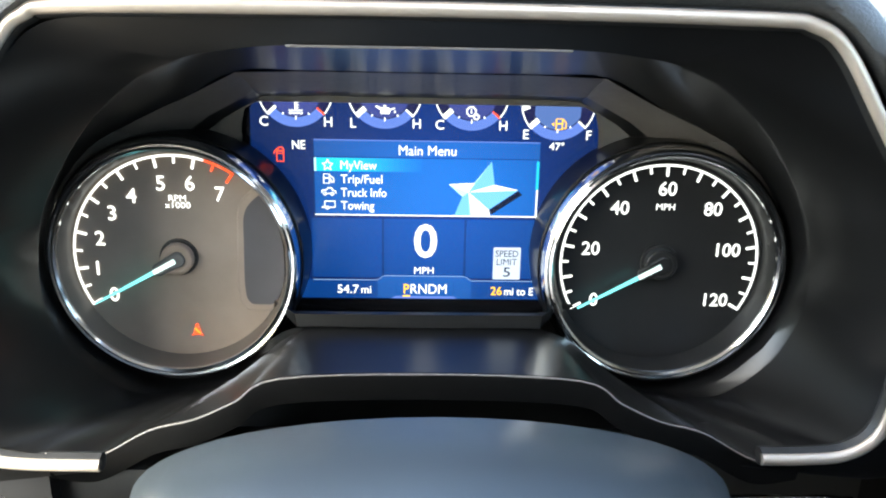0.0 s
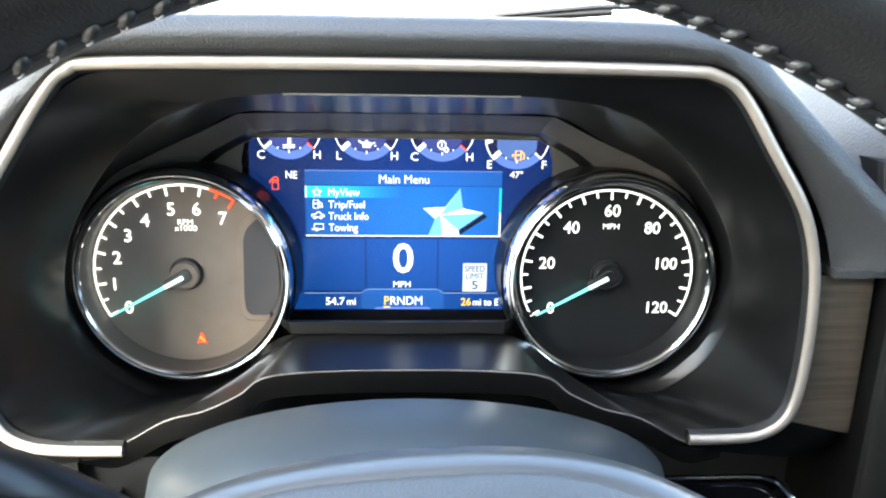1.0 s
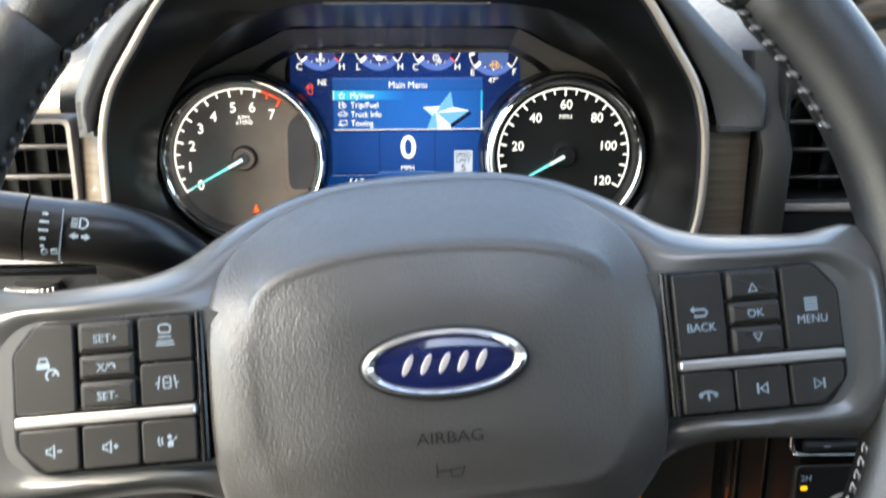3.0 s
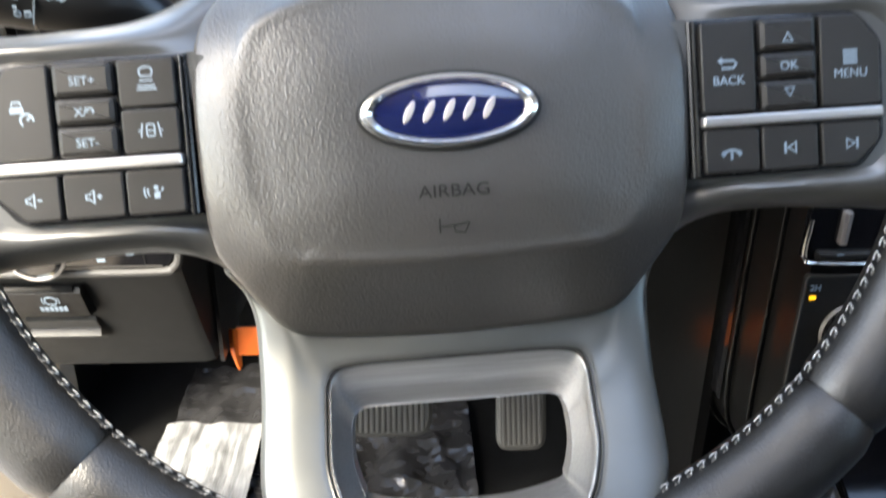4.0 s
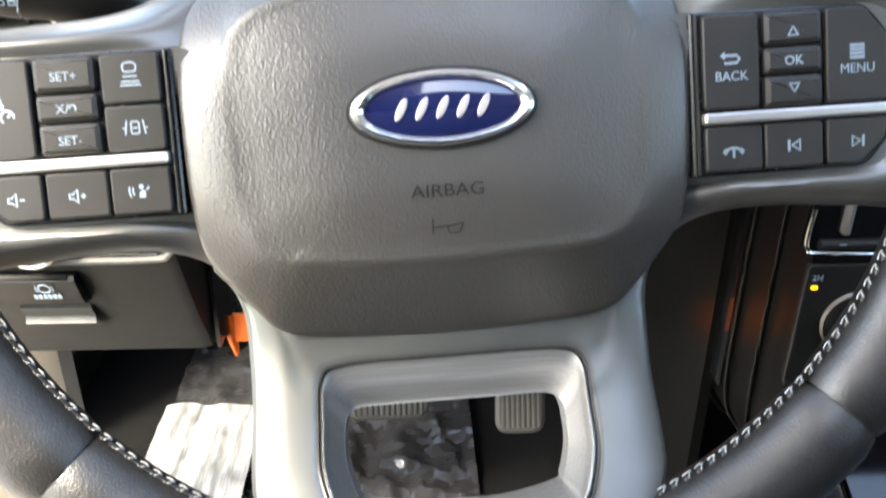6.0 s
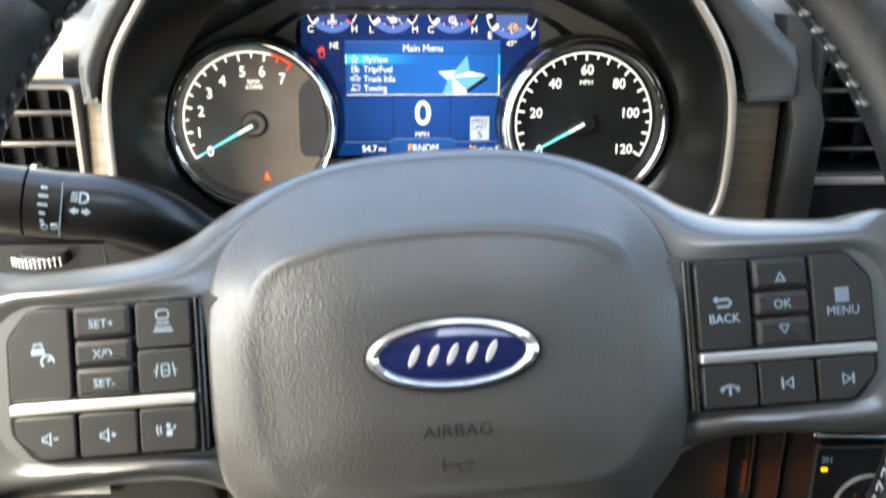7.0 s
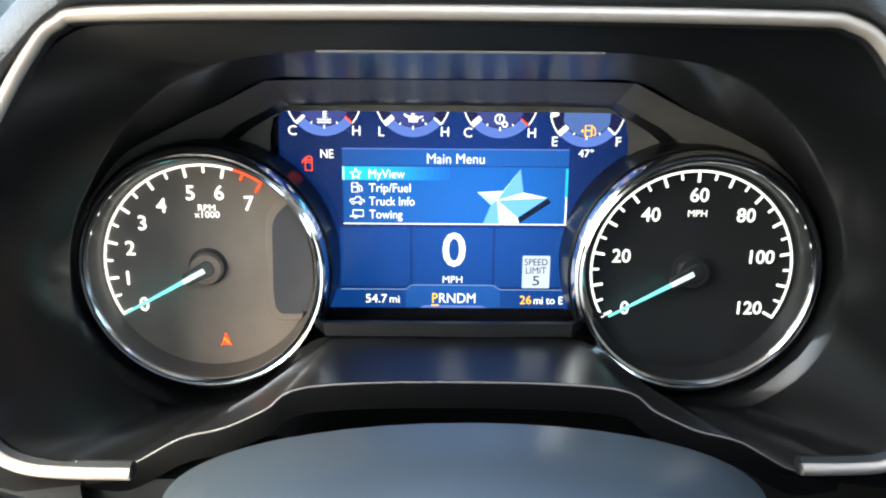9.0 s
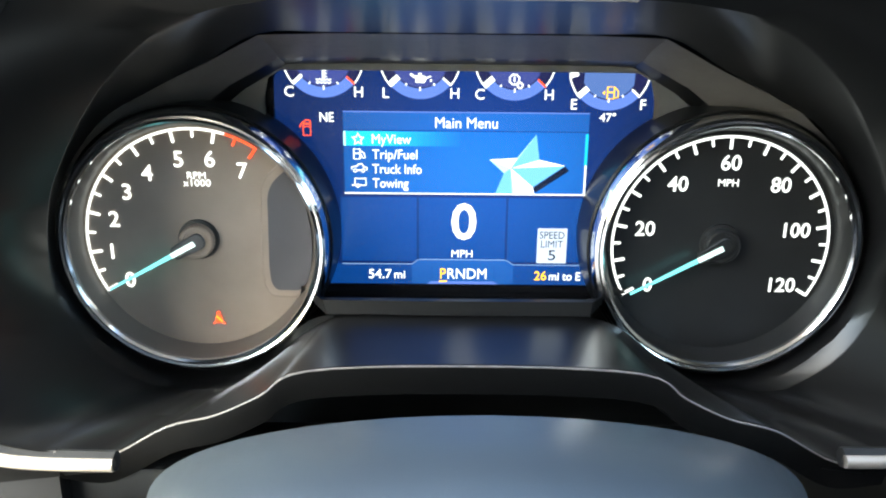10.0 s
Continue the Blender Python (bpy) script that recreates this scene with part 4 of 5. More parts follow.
win = rounded(win + side[::-1] + [(.0410, .0355)], [.001, .002, .006, .005, .001, .001, .005, .004] + [.001] * 7, 4)
wbed = part("window_frame", slab(win, .0002, .0022, .0008), M_DIAL, tach, "pale grey frame of the small side window")
win2 = [(.0419, .0330), (.0368, .0292), (.0334, .0251), (.0319, .0203), (.0316, .0067), (.0311, -.0118), (.0317, -.0199), (.0341, -.0232), (.0440, -.0232)]
win2 = rounded(win2 + side[::-1], [.001, .003, .004, .004, .001, .001, .003, .003] + [.001] * 6, 4)
part("window", slab(win2, .0010, .0024), M_WINDOW, wbed, "dark unlit side window")
# seat-belt warning lamp as a plain small sign
bx, by = .0062, -.0372
for pts in ([(-.0013, .0008), (.0013, .0008), (.0019, -.0022), (.0012, -.0030), (-.0012, -.0030), (-.0019, -.0022)], [(-.0034, -.0034), (-.0018, -.0022), (-.0014, -.0034)], [(.0034, -.0034), (.0018, -.0022), (.0014, -.0034)]):
    part("belt_sign", slab([(x + bx, y + by) for x, y in pts], .0004, .0006), E_RED, tach)
part("belt_sign", slab(arc(bx, by + .0020, .0010, 0, 330, 12), .0004, .0006), E_RED, tach)
part("belt_sign", ribbon([(bx - .0012, by + .0006), (bx + .0015, by - .0022)], .0005, .0006, .0008), E_YEL, tach)

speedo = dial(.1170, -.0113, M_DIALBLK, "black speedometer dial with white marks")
marks(speedo, -120, 120, 24, 2)
for i, (x, y) in enumerate(((-.0308, -.0196), (-.0340, .0068), (-.0214, .0272), (.0009, .0368), (.0238, .0271), (.0336, .0066), (.0303, -.0193))):
    numeral(speedo, str(20 * i), x, y, .0066, .97)
numeral(speedo, "MPH", .0006, .0279, .0032, 1.05, 0)
needle(speedo, -119, M_DIALBLK)
# ---------------------------------------------------------------- steering wheel
WHEEL = pose(.0095, .071, .664, 70, 0, 0) @ pose(0, 0, 0, 0, 0, 3.5)
whl = thing("steering_wheel", WHEEL, "leather-wrapped steering wheel with grey hub, turned slightly off straight", "steering wheel")
RR, RA, RB = .1865, .0175, .0165


def rim_pt(a, q, grow=0.0):
    r = RR - (RA + grow) * math.cos(q)
    return Vector((r * math.cos(a), r * math.sin(a), (RB + grow) * math.sin(q)))


def rim_section(a0, a1, label):
    n, rings = max(8, int((a1 - a0) / 2)), []
    for i in range(n + 1):
        t = i / n
        a = radians(a0 + (a1 - a0) * t)
        edge = min(t, 1 - t) * (a1 - a0)
        g = -.0016 * max(0, 1 - edge / .9) ** 2
        rings.append([rim_pt(a, 2 * math.pi * j / 28, g) for j in range(28)])
    return part("rim_section", loft(rings, True, True, True), M_LEATHER, whl, label)


secs = [rim_section(a, b, "black leather rim section with a sewn inner edge") for a, b in ((40.8, 139.2), (139.5, 223.4), (223.7, 316.0), (-43.7, 40.5))]
core = [Vector((RR * math.cos(2 * math.pi * i / 90), RR * math.sin(2 * math.pi * i / 90), 0)) for i in range(90)]
part("rim_core", tube(core, .0148, 12, closed=True), M_DIALBLK, whl)

# stitches along the inner edge: each a small V of thread
def stitch(size, strands):
    vb = bmesh.new()
    bmesh.ops.create_icosphere(vb, subdivisions=2, radius=1, matrix=pose(0, 0, -.0002, 0, 0, 32) @ Matrix.Diagonal((*size, 1)))
    for f in vb.faces:
        f.smooth = True
    for ends in strands:
        tb = tube(catmull(ends, 3), .00029, 6)
        for f in tb.faces:
            f.material_index, f.smooth = 1, True
        tm = bpy.data.meshes.new("tmp")
        tb.to_mesh(tm)
        tb.free()
        vb.from_mesh(tm)
        bpy.data.meshes.remove(tm)
    me = bpy.data.meshes.new("stitch")
    vb.to_mesh(me)
    vb.free()
    me.materials.append(M_LEATHER)
    me.materials.append(M_THREAD)
    return me


# puckered leather with a short strand above, open V strands below
stitch_up = stitch((.0031, .0017, .0017), (((.0004, .0002, .0017), (.0012, .0007, .0018), (.0021, .0012, .0014)),))
stitch_low = stitch((.0020, .0011, .0009), (((-.0014, .0004, .0009), (.0004, .0006, .0012), (.0020, .0008, .0007)), ((.0020, .0008, .0007), (.0011, -.0006, .0012), (.0001, -.0021, .0007))))
SQ = radians(6)


def lace(mesh, step, a0, a1):
    """One stitch after another along the rim's inner edge from a0 to a1 degrees."""
    n = round((a1 - a0) / step)
    for k in range(n + 1):
        da = (a0 + (a1 - a0) * k / n) % 360
        a = radians(da)
        p = rim_pt(a, SQ, .0002)
        nrm = (p - Vector((RR * math.cos(a), RR * math.sin(a), 0))).normalized()
        tan = Vector((-math.sin(a), math.cos(a), 0))
        m = Matrix((tan, nrm.cross(tan), nrm)).transposed().to_4x4()
        m.translation = p
        sec = secs[0] if 40.6 < da < 139.3 else secs[1] if 139.3 <= da < 223.5 else secs[2] if 223.5 <= da < 316.2 else secs[3]
        shared("stitch", mesh, sec, m)


lace(stitch_up, 2.61, 21.5, 158.5)
lace(stitch_low, 1.75, 201.5, 245.5)
lace(stitch_low, 1.75, 294.5, 338.5)
# the lacing channel beneath them
for s, (a0, a1) in zip(secs, ((41.5, 138.5), (203, 222.5), (225, 243), (22, 40))):
    pts = [rim_pt(radians(a0 + (a1 - a0) * i / 40), SQ, -.0002) for i in range(41)]
    part("seam", tube(pts, .0009, 6), M_DIALBLK, s)

# hub shell and the two arms
sil = [(0, .0615, -.037), (.03, .060, -.037), (.052, .0555, -.035), (.068, .0485, -.030), (.082, .0400, -.025), (.095, .0305, -.019), (.109, .0250, -.014), (.130, .0225, -.010), (.150, .0215, -.008), (.170, .0225, -.006),
       (.182, .005, -.006), (.182, -.035, -.006), (.170, -.058, -.008), (.150, -.0585, -.010), (.120, -.0565, -.012), (.096, -.058, -.014), (.080, -.066, -.016), (.06, -.085, -.020), (0, -.09, -.022)]
front = [(0, .054, -.028), (.03, .0535, -.028), (.05, .049, -.026), (.064, .042, -.019), (.077, .032, -.011), (.091, .0205, -.002), (.107, .0165, .0035), (.130, .0150, .0060), (.150, .0145, .0065), (.162, .0095, .0065),
         (.1675, 0, .0065), (.167, -.034, .0065), (.159, -.0475, .0055), (.148, -.0505, .0055), (.120, -.0500, .0045), (.098, -.0505, .002), (.082, -.055, -.004), (.06, -.075, -.014), (0, -.08, -.018)]
bed = [(0, .03, -.022), (.03, .03, -.022), (.045, .03, -.020), (.055, .025, -.014), (.068, .015, -.008), (.087, .011, .0005), (.105, .0105, .003), (.130, .010, .0045), (.146, .0095, .005), (.1545, .0035, .005),
       (.1565, -.004, .005), (.156, -.032, .005), (.151, -.041, .0045), (.144, -.0445, .004), (.120, -.0450, .003), (.098, -.0455, .001), (.08, -.048, -.006), (.05, -.055, -.016), (0, -.06, -.02)]
back = [(x * .97, y * .97, z - .018) for x, y, z in sil]
part("hub_shell", skin([both(back), both(sil), both(front), both(bed)], 4, 4, True, True, True), M_SHELL, whl, "satin grey plastic shell of the hub and arms", smooth=50)

# airbag cover: a nearly flat grained face with a bevel all round, wide above and below, narrow at the sides
p_out = [(0, .0565, -.0275), (.03, .0555, -.0275), (.050, .0505, -.0255), (.064, .0425, -.020), (.0755, .0305, -.010), (.0815, .0165, -.001), (.0831, .0, .0045), (.0832, -.02, .0055), (.0828, -.040, .0045), (.0822, -.0515, .0015), (.0806, -.0600, -.002), (.0752, -.0695, -.006), (.0692, -.0795, -.0125),
         (.0634, -.0880, -.0185), (.0545, -.0924, -.0222), (.030, -.0952, -.0238), (0, -.0962, -.0238)]
p_in = [(0, .0272, .0116), (.03, .0255, .0114), (.049, .0218, .0108), (.060, .0172, .0100), (.0650, .0110, .0096), (.0655, .0040, .0102), (.0650, -.008, .0110), (.0645, -.02, .0113), (.0640, -.036, .0110), (.0634, -.046, .0106), (.0626, -.0520, .0102), (.0598, -.0572, .0098), (.0560, -.0600, .0098),
        (.0520, -.0615, .0100), (.046, -.0625, .0106), (.025, -.0638, .0113), (0, -.0643, .0115)]


def bevel_line(k, lift=0.0):
    """The outline at a share k of the way from the cover's edge to its face."""
    return [tuple(a + (b - a) * k + (lift if i == 2 else 0) for i, (a, b) in enumerate(zip(u, v))) for u, v in zip(p_out, p_in)]


def face_line(k, z):
    return [(x * k, (y + .0185) * k - .0185, q + (z - q) * min(1, (1 - k) * 2.6)) for x, y, q in p_in]


p_lo = [(x * .988, y * .988, z - .012) for x, y, z in p_out]
lines = [p_lo, bevel_line(-.02, -.0022), bevel_line(.03, .0004), bevel_line(.12, .0012), bevel_line(.35, .0015), bevel_line(.60, .0014), bevel_line(.84, .0008), face_line(1.0, 0), face_line(.92, .0142), face_line(.84, .0146), face_line(.55, .0150), face_line(.25, .0152)]
pad = part("airbag_cover", skin([both(r) for r in lines], 5, 3, True, False, True), M_PAD, whl, "grained dark grey airbag cover", smooth=60)
pad_skin = BVHTree.FromPolygons([v.co.copy() for v in pad.data.vertices], [tuple(p.vertices) for p in pad.data.polygons])


def on_pad(bm, low, high):
    """Lays flat lettering on the cover's face."""
    mid_ = sum(v.co.z for v in bm.verts) / len(bm.verts)
    for v in bm.verts:
        hit = pad_skin.ray_cast(Vector((v.co.x, v.co.y, .1)), Vector((0, 0, -1)))[0]
        v.co.z = hit.z + (high if v.co.z > mid_ else low)
    return bm


part("lettering", on_pad(words("AIRBAG", .0058, 0, .0012, -.0436, "CENTER", .0003, 1.18, 0), -.0004, .0004), M_BTN, pad, "raised moulded letters")
for pts in ([(-.0075, -.0500), (-.0075, -.0562)], [(-.0070, -.0535), (-.0010, -.0532), (.0052, -.0522)], [(-.0014, -.0536), (-.0010, -.0560), (.0032, -.0564), (.0052, -.0522)]):
    part("horn_sign", on_pad(ribbon([(.78 * x + .0015, -.0535 + .78 * (y + .0535)) for x, y in pts], .0005, 0, .0003), -.0004, .0004), M_BTN, pad)

# oval emblem with plain slanted ovals in place of its mark
def oval(rx, ry, n=72):
    return [(.0012 + rx * math.cos(2 * math.pi * i / n), -.0157 + ry * math.sin(2 * math.pi * i / n)) for i in range(n)]


part("emblem_recess", slab(oval(.0304, .0131), .010, .0157), M_DIALBLK, pad, "dark gap round the emblem")
em = part("emblem", loft([[(x, y, z) for x, y in oval(rx, ry)] for rx, ry, z in ((.0294, .0122, .012), (.0295, .0122, .0166), (.0287, .0115, .0182), (.0268, .0103, .0188), (.0250, .0093, .0178), (.0245, .0090, .0166))], True, True, False), M_RING, whl, "oval chrome-rimmed blue emblem")
part("emblem_field", loft([[(x, y, z) for x, y in oval(rx, ry)] for rx, ry, z in ((.0247, .0091, .0166), (.020, .0075, .0174), (.010, .004, .0179), (.001, .0004, .0180))], True, False, True), M_BLUE, em, "deep blue enamel field")
for k in range(5):
    c_, s_ = math.cos(radians(28)), math.sin(radians(28))
    pts = [(.0013 * math.cos(i * math.pi / 8), .0040 * math.sin(i * math.pi / 8)) for i in range(16)]
    part("emblem_mark", slab([(-.0118 + .0065 * k + u * c_ + v * s_, -.0157 - u * s_ + v * c_) for u, v in pts], .0170, .0183, .0003), M_MARK, em, "pale silver oval mark")

# switch panels on the arms
def mirror(pts, s):
    return [(s * x, y) for x, y in pts] if s > 0 else [(s * x, y) for x, y in reversed(pts)]


A0, A1, B0, B1, C0, C1 = .0880, .1065, .1083, .1275, .1292, .1490
T, B = .0085, -.0425
MOON = {}
for s, nm in ((1, "right"), (-1, "left")):
    bedp = rounded([(.0843, T + .0015), (.0843, B - .0015), (.1435, B - .0015), (.1520, -.0335), (.1520, -.0005), (.1435, T + .0015)], [.001, .001, .004, .003, .003, .004])
    sp = part("switch_panel", slab(mirror(bedp, s), -.006, .0058, .0008), M_BTN_GLOSS, whl, "black switch panel with nine keys")
    part("panel_rib", slab(mirror([(.0858, T + .0008), (.0858, B - .0008), (.0867, B - .0008), (.0867, T + .0008)], s), .0050, .0068, .0004), M_BTN, sp)
    keys = {"a": [(A0, T), (A0, -.0218), (A1, -.0218), (A1, T)]}
    if s < 0:
        keys = {"a1": [(A0, T), (A0, -.0070), (A1, -.0070), (A1, T)], "a2": [(A0, -.0078), (A0, -.0222), (A1, -.0222), (A1, -.0078)]}
    keys.update({"b1": [(B0, T), (B0, -.0023), (B1, -.0023), (B1, T)], "b2": [(B0, -.0032), (B0, -.0116), (B1, -.0116), (B1, -.0032)], "b3": [(B0, -.0125), (B0, -.0222), (B1, -.0222), (B1, -.0125)],
                 "c": [(C0, T), (C0, -.0222), (C1 + .001, -.0222), (C1 + .001, -.001), (C1 - .007, T)],
                 "d1": [(A0, -.0278), (A0, B), (A1 + .0005, B), (A1 + .0005, -.0278)], "d2": [(B0 - .0003, -.0278), (B0 - .0003, B), (B1, B), (B1, -.0278)], "d3": [(C0 - .0003, -.0278), (C0 - .0003, B), (C1 - .0085, B), (C1, -.0345), (C1 + .0003, -.0278)]})
    for key, pts in keys.items():
        h = .0088 if key[0] == "b" else .0080
        MOON[(s, key)] = part("key", slab(mirror(rounded(pts, .0014, 3), s), .003, h, .0016 if key[0] == "b" else .0006), M_BTN, sp)
    bar = [(A0 - .0004, -.0232), (A0 - .0004, -.0268), (C1 + .0012, -.0268), (C1 + .0012, -.0232)]
    part("bar", slab(mirror(rounded(bar, .0010, 3), s), .003, .0092, .0008), M_SATIN, sp, "satin chrome bar across the keys")


def sign(s, key, shapes, z=.0081, w=.0006, size=.82):
    every = [p for _, pts in shapes for p in pts]
    mx, my = ((min(q) + max(q)) / 2 for q in zip(*every))
    shapes = [(k_, [(mx + (x - mx) * size, my + (y - my) * size) for x, y in pts]) for k_, pts in shapes]
    w *= .9
    for kind_, pts in shapes:
        k = MOON[(s, key)]
        zz = z + (.0008 if key[0] == "b" else 0)
        if kind_ == "f":
            part("sign", slab(pts, zz - .0003, zz), M_ICON, k)
        else:
            part("sign", ribbon(pts, w, zz - .0003, zz, closed=kind_ == "c"), M_ICON, k)


def label(s, key, text, x, y, size=.0043):
    zz = .0079 + (.0008 if key[0] == "b" else 0)
    part("lettering", words(text, size, zz, x, y, "CENTER", .0003, 1.0, .00002 if "M" not in text else 0), M_ICON, MOON[(s, key)])


label(1, "a", "BACK", .0972, -.0128)
sign(1, "a", [("l", [(.0940, -.0046), (.0995, -.0046), (.1008, -.0060), (.0995, -.0076), (.0945, -.0076)]), ("f", [(.0928, -.0046), (.0948, -.0030), (.0948, -.0062)])], w=.0009)
sign(1, "b1", [("c", [(.1158, .0002), (.1198, .0002), (.1178, .0036)])], w=.0009)
label(1, "b2", "OK", .1178, -.0090)
sign(1, "b3", [("c", [(.1158, -.0148), (.1198, -.0148), (.1178, -.0182)])], w=.0009)
label(1, "c", "MENU", .1395, -.0128)
sign(1, "c", [("l", [(.1365, -.0035 - .0016 * i), (.1425, -.0035 - .0016 * i)]) for i in range(4)], w=.0011)
sign(1, "d1", [("l", arc(.0972, -.0392, .0050, -62, 62, 10)), ("f", [(.0920, -.0358), (.0935, -.0342), (.0948, -.0356), (.0934, -.0376)]), ("f", [(.1024, -.0358), (.1009, -.0342), (.0996, -.0356), (.1010, -.0376)]), ("l", [(.0972, -.0350), (.0972, -.0388)])], w=.0009, size=.72)
sign(1, "d2", [("l", [(.1155, -.0330), (.1155, -.0376)]), ("c", [(.1200, -.0332), (.1200, -.0374), (.1166, -.0353)])], w=.0009)
sign(1, "d3", [("l", [(.1415, -.0330), (.1415, -.0376)]), ("c", [(.1370, -.0332), (.1370, -.0374), (.1404, -.0353)])], w=.0009)
label(-1, "b1", "SET+", -.1178, .0012, .0040)
label(-1, "b2", "X/", -.1192, -.0090, .0042)
sign(-1, "b2", [("l", arc(-.1160, -.0076, .0013, -100, 140, 8))])
label(-1, "b3", "SET-", -.1178, -.0190, .0040)
sign(-1, "a1", [("c", rounded([(-.0995, .0030), (-.0950, .0030), (-.0945, .0055), (-.0958, .0066), (-.0987, .0066), (-.1000, .0055)], .0008)), ("l", [(-.1000, .0012), (-.0945, .0012)]), ("l", [(-.1008, -.0008), (-.0937, -.0008)]), ("f", [(-.1015, -.0025), (-.0930, -.0025), (-.0936, -.0018), (-.1008, -.0018)])])
sign(-1, "a2", [("c", rounded([(-.0988, -.0172), (-.0957, -.0172), (-.0957, -.0125), (-.0988, -.0125)], .0008)), ("l", [(-.1012, -.0175), (-.1004, -.0120)]), ("l", [(-.0933, -.0175), (-.0941, -.0120)]), ("l", [(-.0982, -.0150), (-.0963, -.0150)]), ("l", [(-.1022, -.0150), (-.1010, -.0150)]), ("l", [(-.0935, -.0150), (-.0923, -.0150)])])
sign(-1, "c", [("c", [(-.1431, -.0040), (-.1422, -.0014), (-.1388, -.0014), (-.1379, -.0040)]), ("f", [(-.1438, -.0066), (-.1374, -.0066), (-.1372, -.0042), (-.1438, -.0042)]), ("l", arc(-.1362, -.0100, .0030, -140, 100, 10)), ("l", [(-.1362, -.0100), (-.1340, -.0080)])], w=.0008, size=.70)
for key, x in (("d1", -.0970), ("d2", -.1180), ("d3", -.1375)):
    if key == "d1":
        sign(-1, key, [("f", [(x - .0002 + .001 * math.sin(a), -.0335 + .001 * math.cos(a)) for a in (i * math.pi / 4 for i in range(8))]), ("f", [(x - .0012, -.0378), (x + .0012, -.0378), (x + .0014, -.0352), (x + .0002, -.0348), (x - .0010, -.0356)]), ("l", arc(x - .001, -.035, .0026, -130, -60, 5)), ("l", arc(x - .001, -.035, .0040, -125, -65, 5)), ("l", [(x + .0018, -.0350), (x + .0028, -.0335)])])
    else:
        sign(-1, key, [("c", [(x - .0030, -.0364), (x - .0016, -.0364), (x + .0002, -.0382), (x + .0002, -.0328), (x - .0016, -.0346), (x - .0030, -.0346)]), ("l", [(x + .0014, -.0355), (x + .0034, -.0355)])] + ([("l", [(x + .0024, -.0345), (x + .0024, -.0365)])] if key == "d2" else []), w=.0007)

# lower spoke with its opening
def sw(v):
    """Depth of the spoke's face at a height: it leans out to lap over the rim."""
    return float(np.interp(-v, (.064, .078, .105, .13, .15, .165, .1765, .185), (-.020, -.0265, -.022, -.012, .000, .0105, .0168, .0195)))


o_out = [(0, -.075), (.035, -.075), (.070, -.066), (.0850, -.0650), (.0795, -.0750), (.0762, -.0850), (.0753, -.0990), (.0748, -.118), (.0752, -.1405), (.0732, -.1505), (.0662, -.1605), (.0560, -.1702), (.024, -.1768), (0, -.1778)]
h_out = [(0, -.1040), (.015, -.1040), (.030, -.1040), (.0410, -.1045), (.0478, -.1064), (.0506, -.1115), (.0511, -.118), (.0512, -.125), (.0511, -.139), (.0476, -.1505), (.0450, -.1548), (.0412, -.1588), (.02, -.1622), (0, -.1630)]
h_in = [(0, -.1250), (.012, -.1250), (.025, -.1250), (.0360, -.1252), (.0408, -.1275), (.0424, -.132), (.0425, -.135), (.0426, -.138), (.0422, -.1435), (.0402, -.1500), (.0386, -.1532), (.0365, -.1560), (.018, -.1592), (0, -.1597)]


def ring3(pts, dz, k=1.0):
    return both([(x, y, sw(y) * k + dz) for x, y in pts])


def drawn(kx, ky):
    return [(x * kx, -.13 + (y + .13) * ky) for x, y in o_out]


def toward(k):
    return [(a[0] + (b[0] - a[0]) * k, a[1] + (b[1] - a[1]) * k) for a, b in zip(o_out, h_out)]


lower = part("lower_spoke", skin([ring3(drawn(.985, .99), -.022), ring3(o_out, -.0060), ring3(drawn(.994, .996), -.0034), ring3(drawn(.965, .980), -.0016), ring3(drawn(.87, .95), -.0003), ring3(toward(.70), .0), ring3(h_out, -.0003), ring3(h_out, -.0016)], 4, 3), M_SILVER, whl, "silver painted lower spoke with an opening", smooth=50)


def shrunk(k):
    return [(x * k, -.1335 + (y + .1335) * k) for x, y in h_out]


part("groove", tube(catmull([(x, y, z) for x, y, z in ring3(shrunk(.993), -.0010)], 4, True), .00075, 6, closed=True), M_DIALBLK, lower)
part("edge_gap", tube(catmull([(x * 1.004, y - .0008, sw(y) - .0098) for x, y in [(-x, y) for x, y in reversed(o_out[9:])] + o_out[9:][::-1][1:]], 4), .0015, 8), M_DIALBLK, lower)
part("groove", tube(catmull([(x, y, z) for x, y, z in ring3(shrunk(.966), -.0018)], 4, True), .0004, 6, closed=True), M_DIALBLK, lower)
part("spoke_insert", skin([ring3(shrunk(.984), -.0024), ring3(shrunk(.970), -.0019), ring3(shrunk(.948), -.0024), ring3([(a[0] * .55 + b[0] * .45, a[1] * .55 + b[1] * .45) for a, b in zip(h_out, h_in)], -.0085), ring3([(a[0] * .08 + b[0] * .92, a[1] * .08 + b[1] * .92) for a, b in zip(h_out, h_in)], -.0190), ring3(h_in, -.0205), ring3([(x * .985, -.14 + (y + .14) * .98) for x, y in h_in], -.027)], 4, 3), M_BRUSH, lower, "brushed dark silver insert round the opening", smooth=50)
part("hub_back", lathe([(.060, -.024), (.055, -.045), (.042, -.075), (.040, -.11)], 32, (0, -.01)), M_DARK, whl)
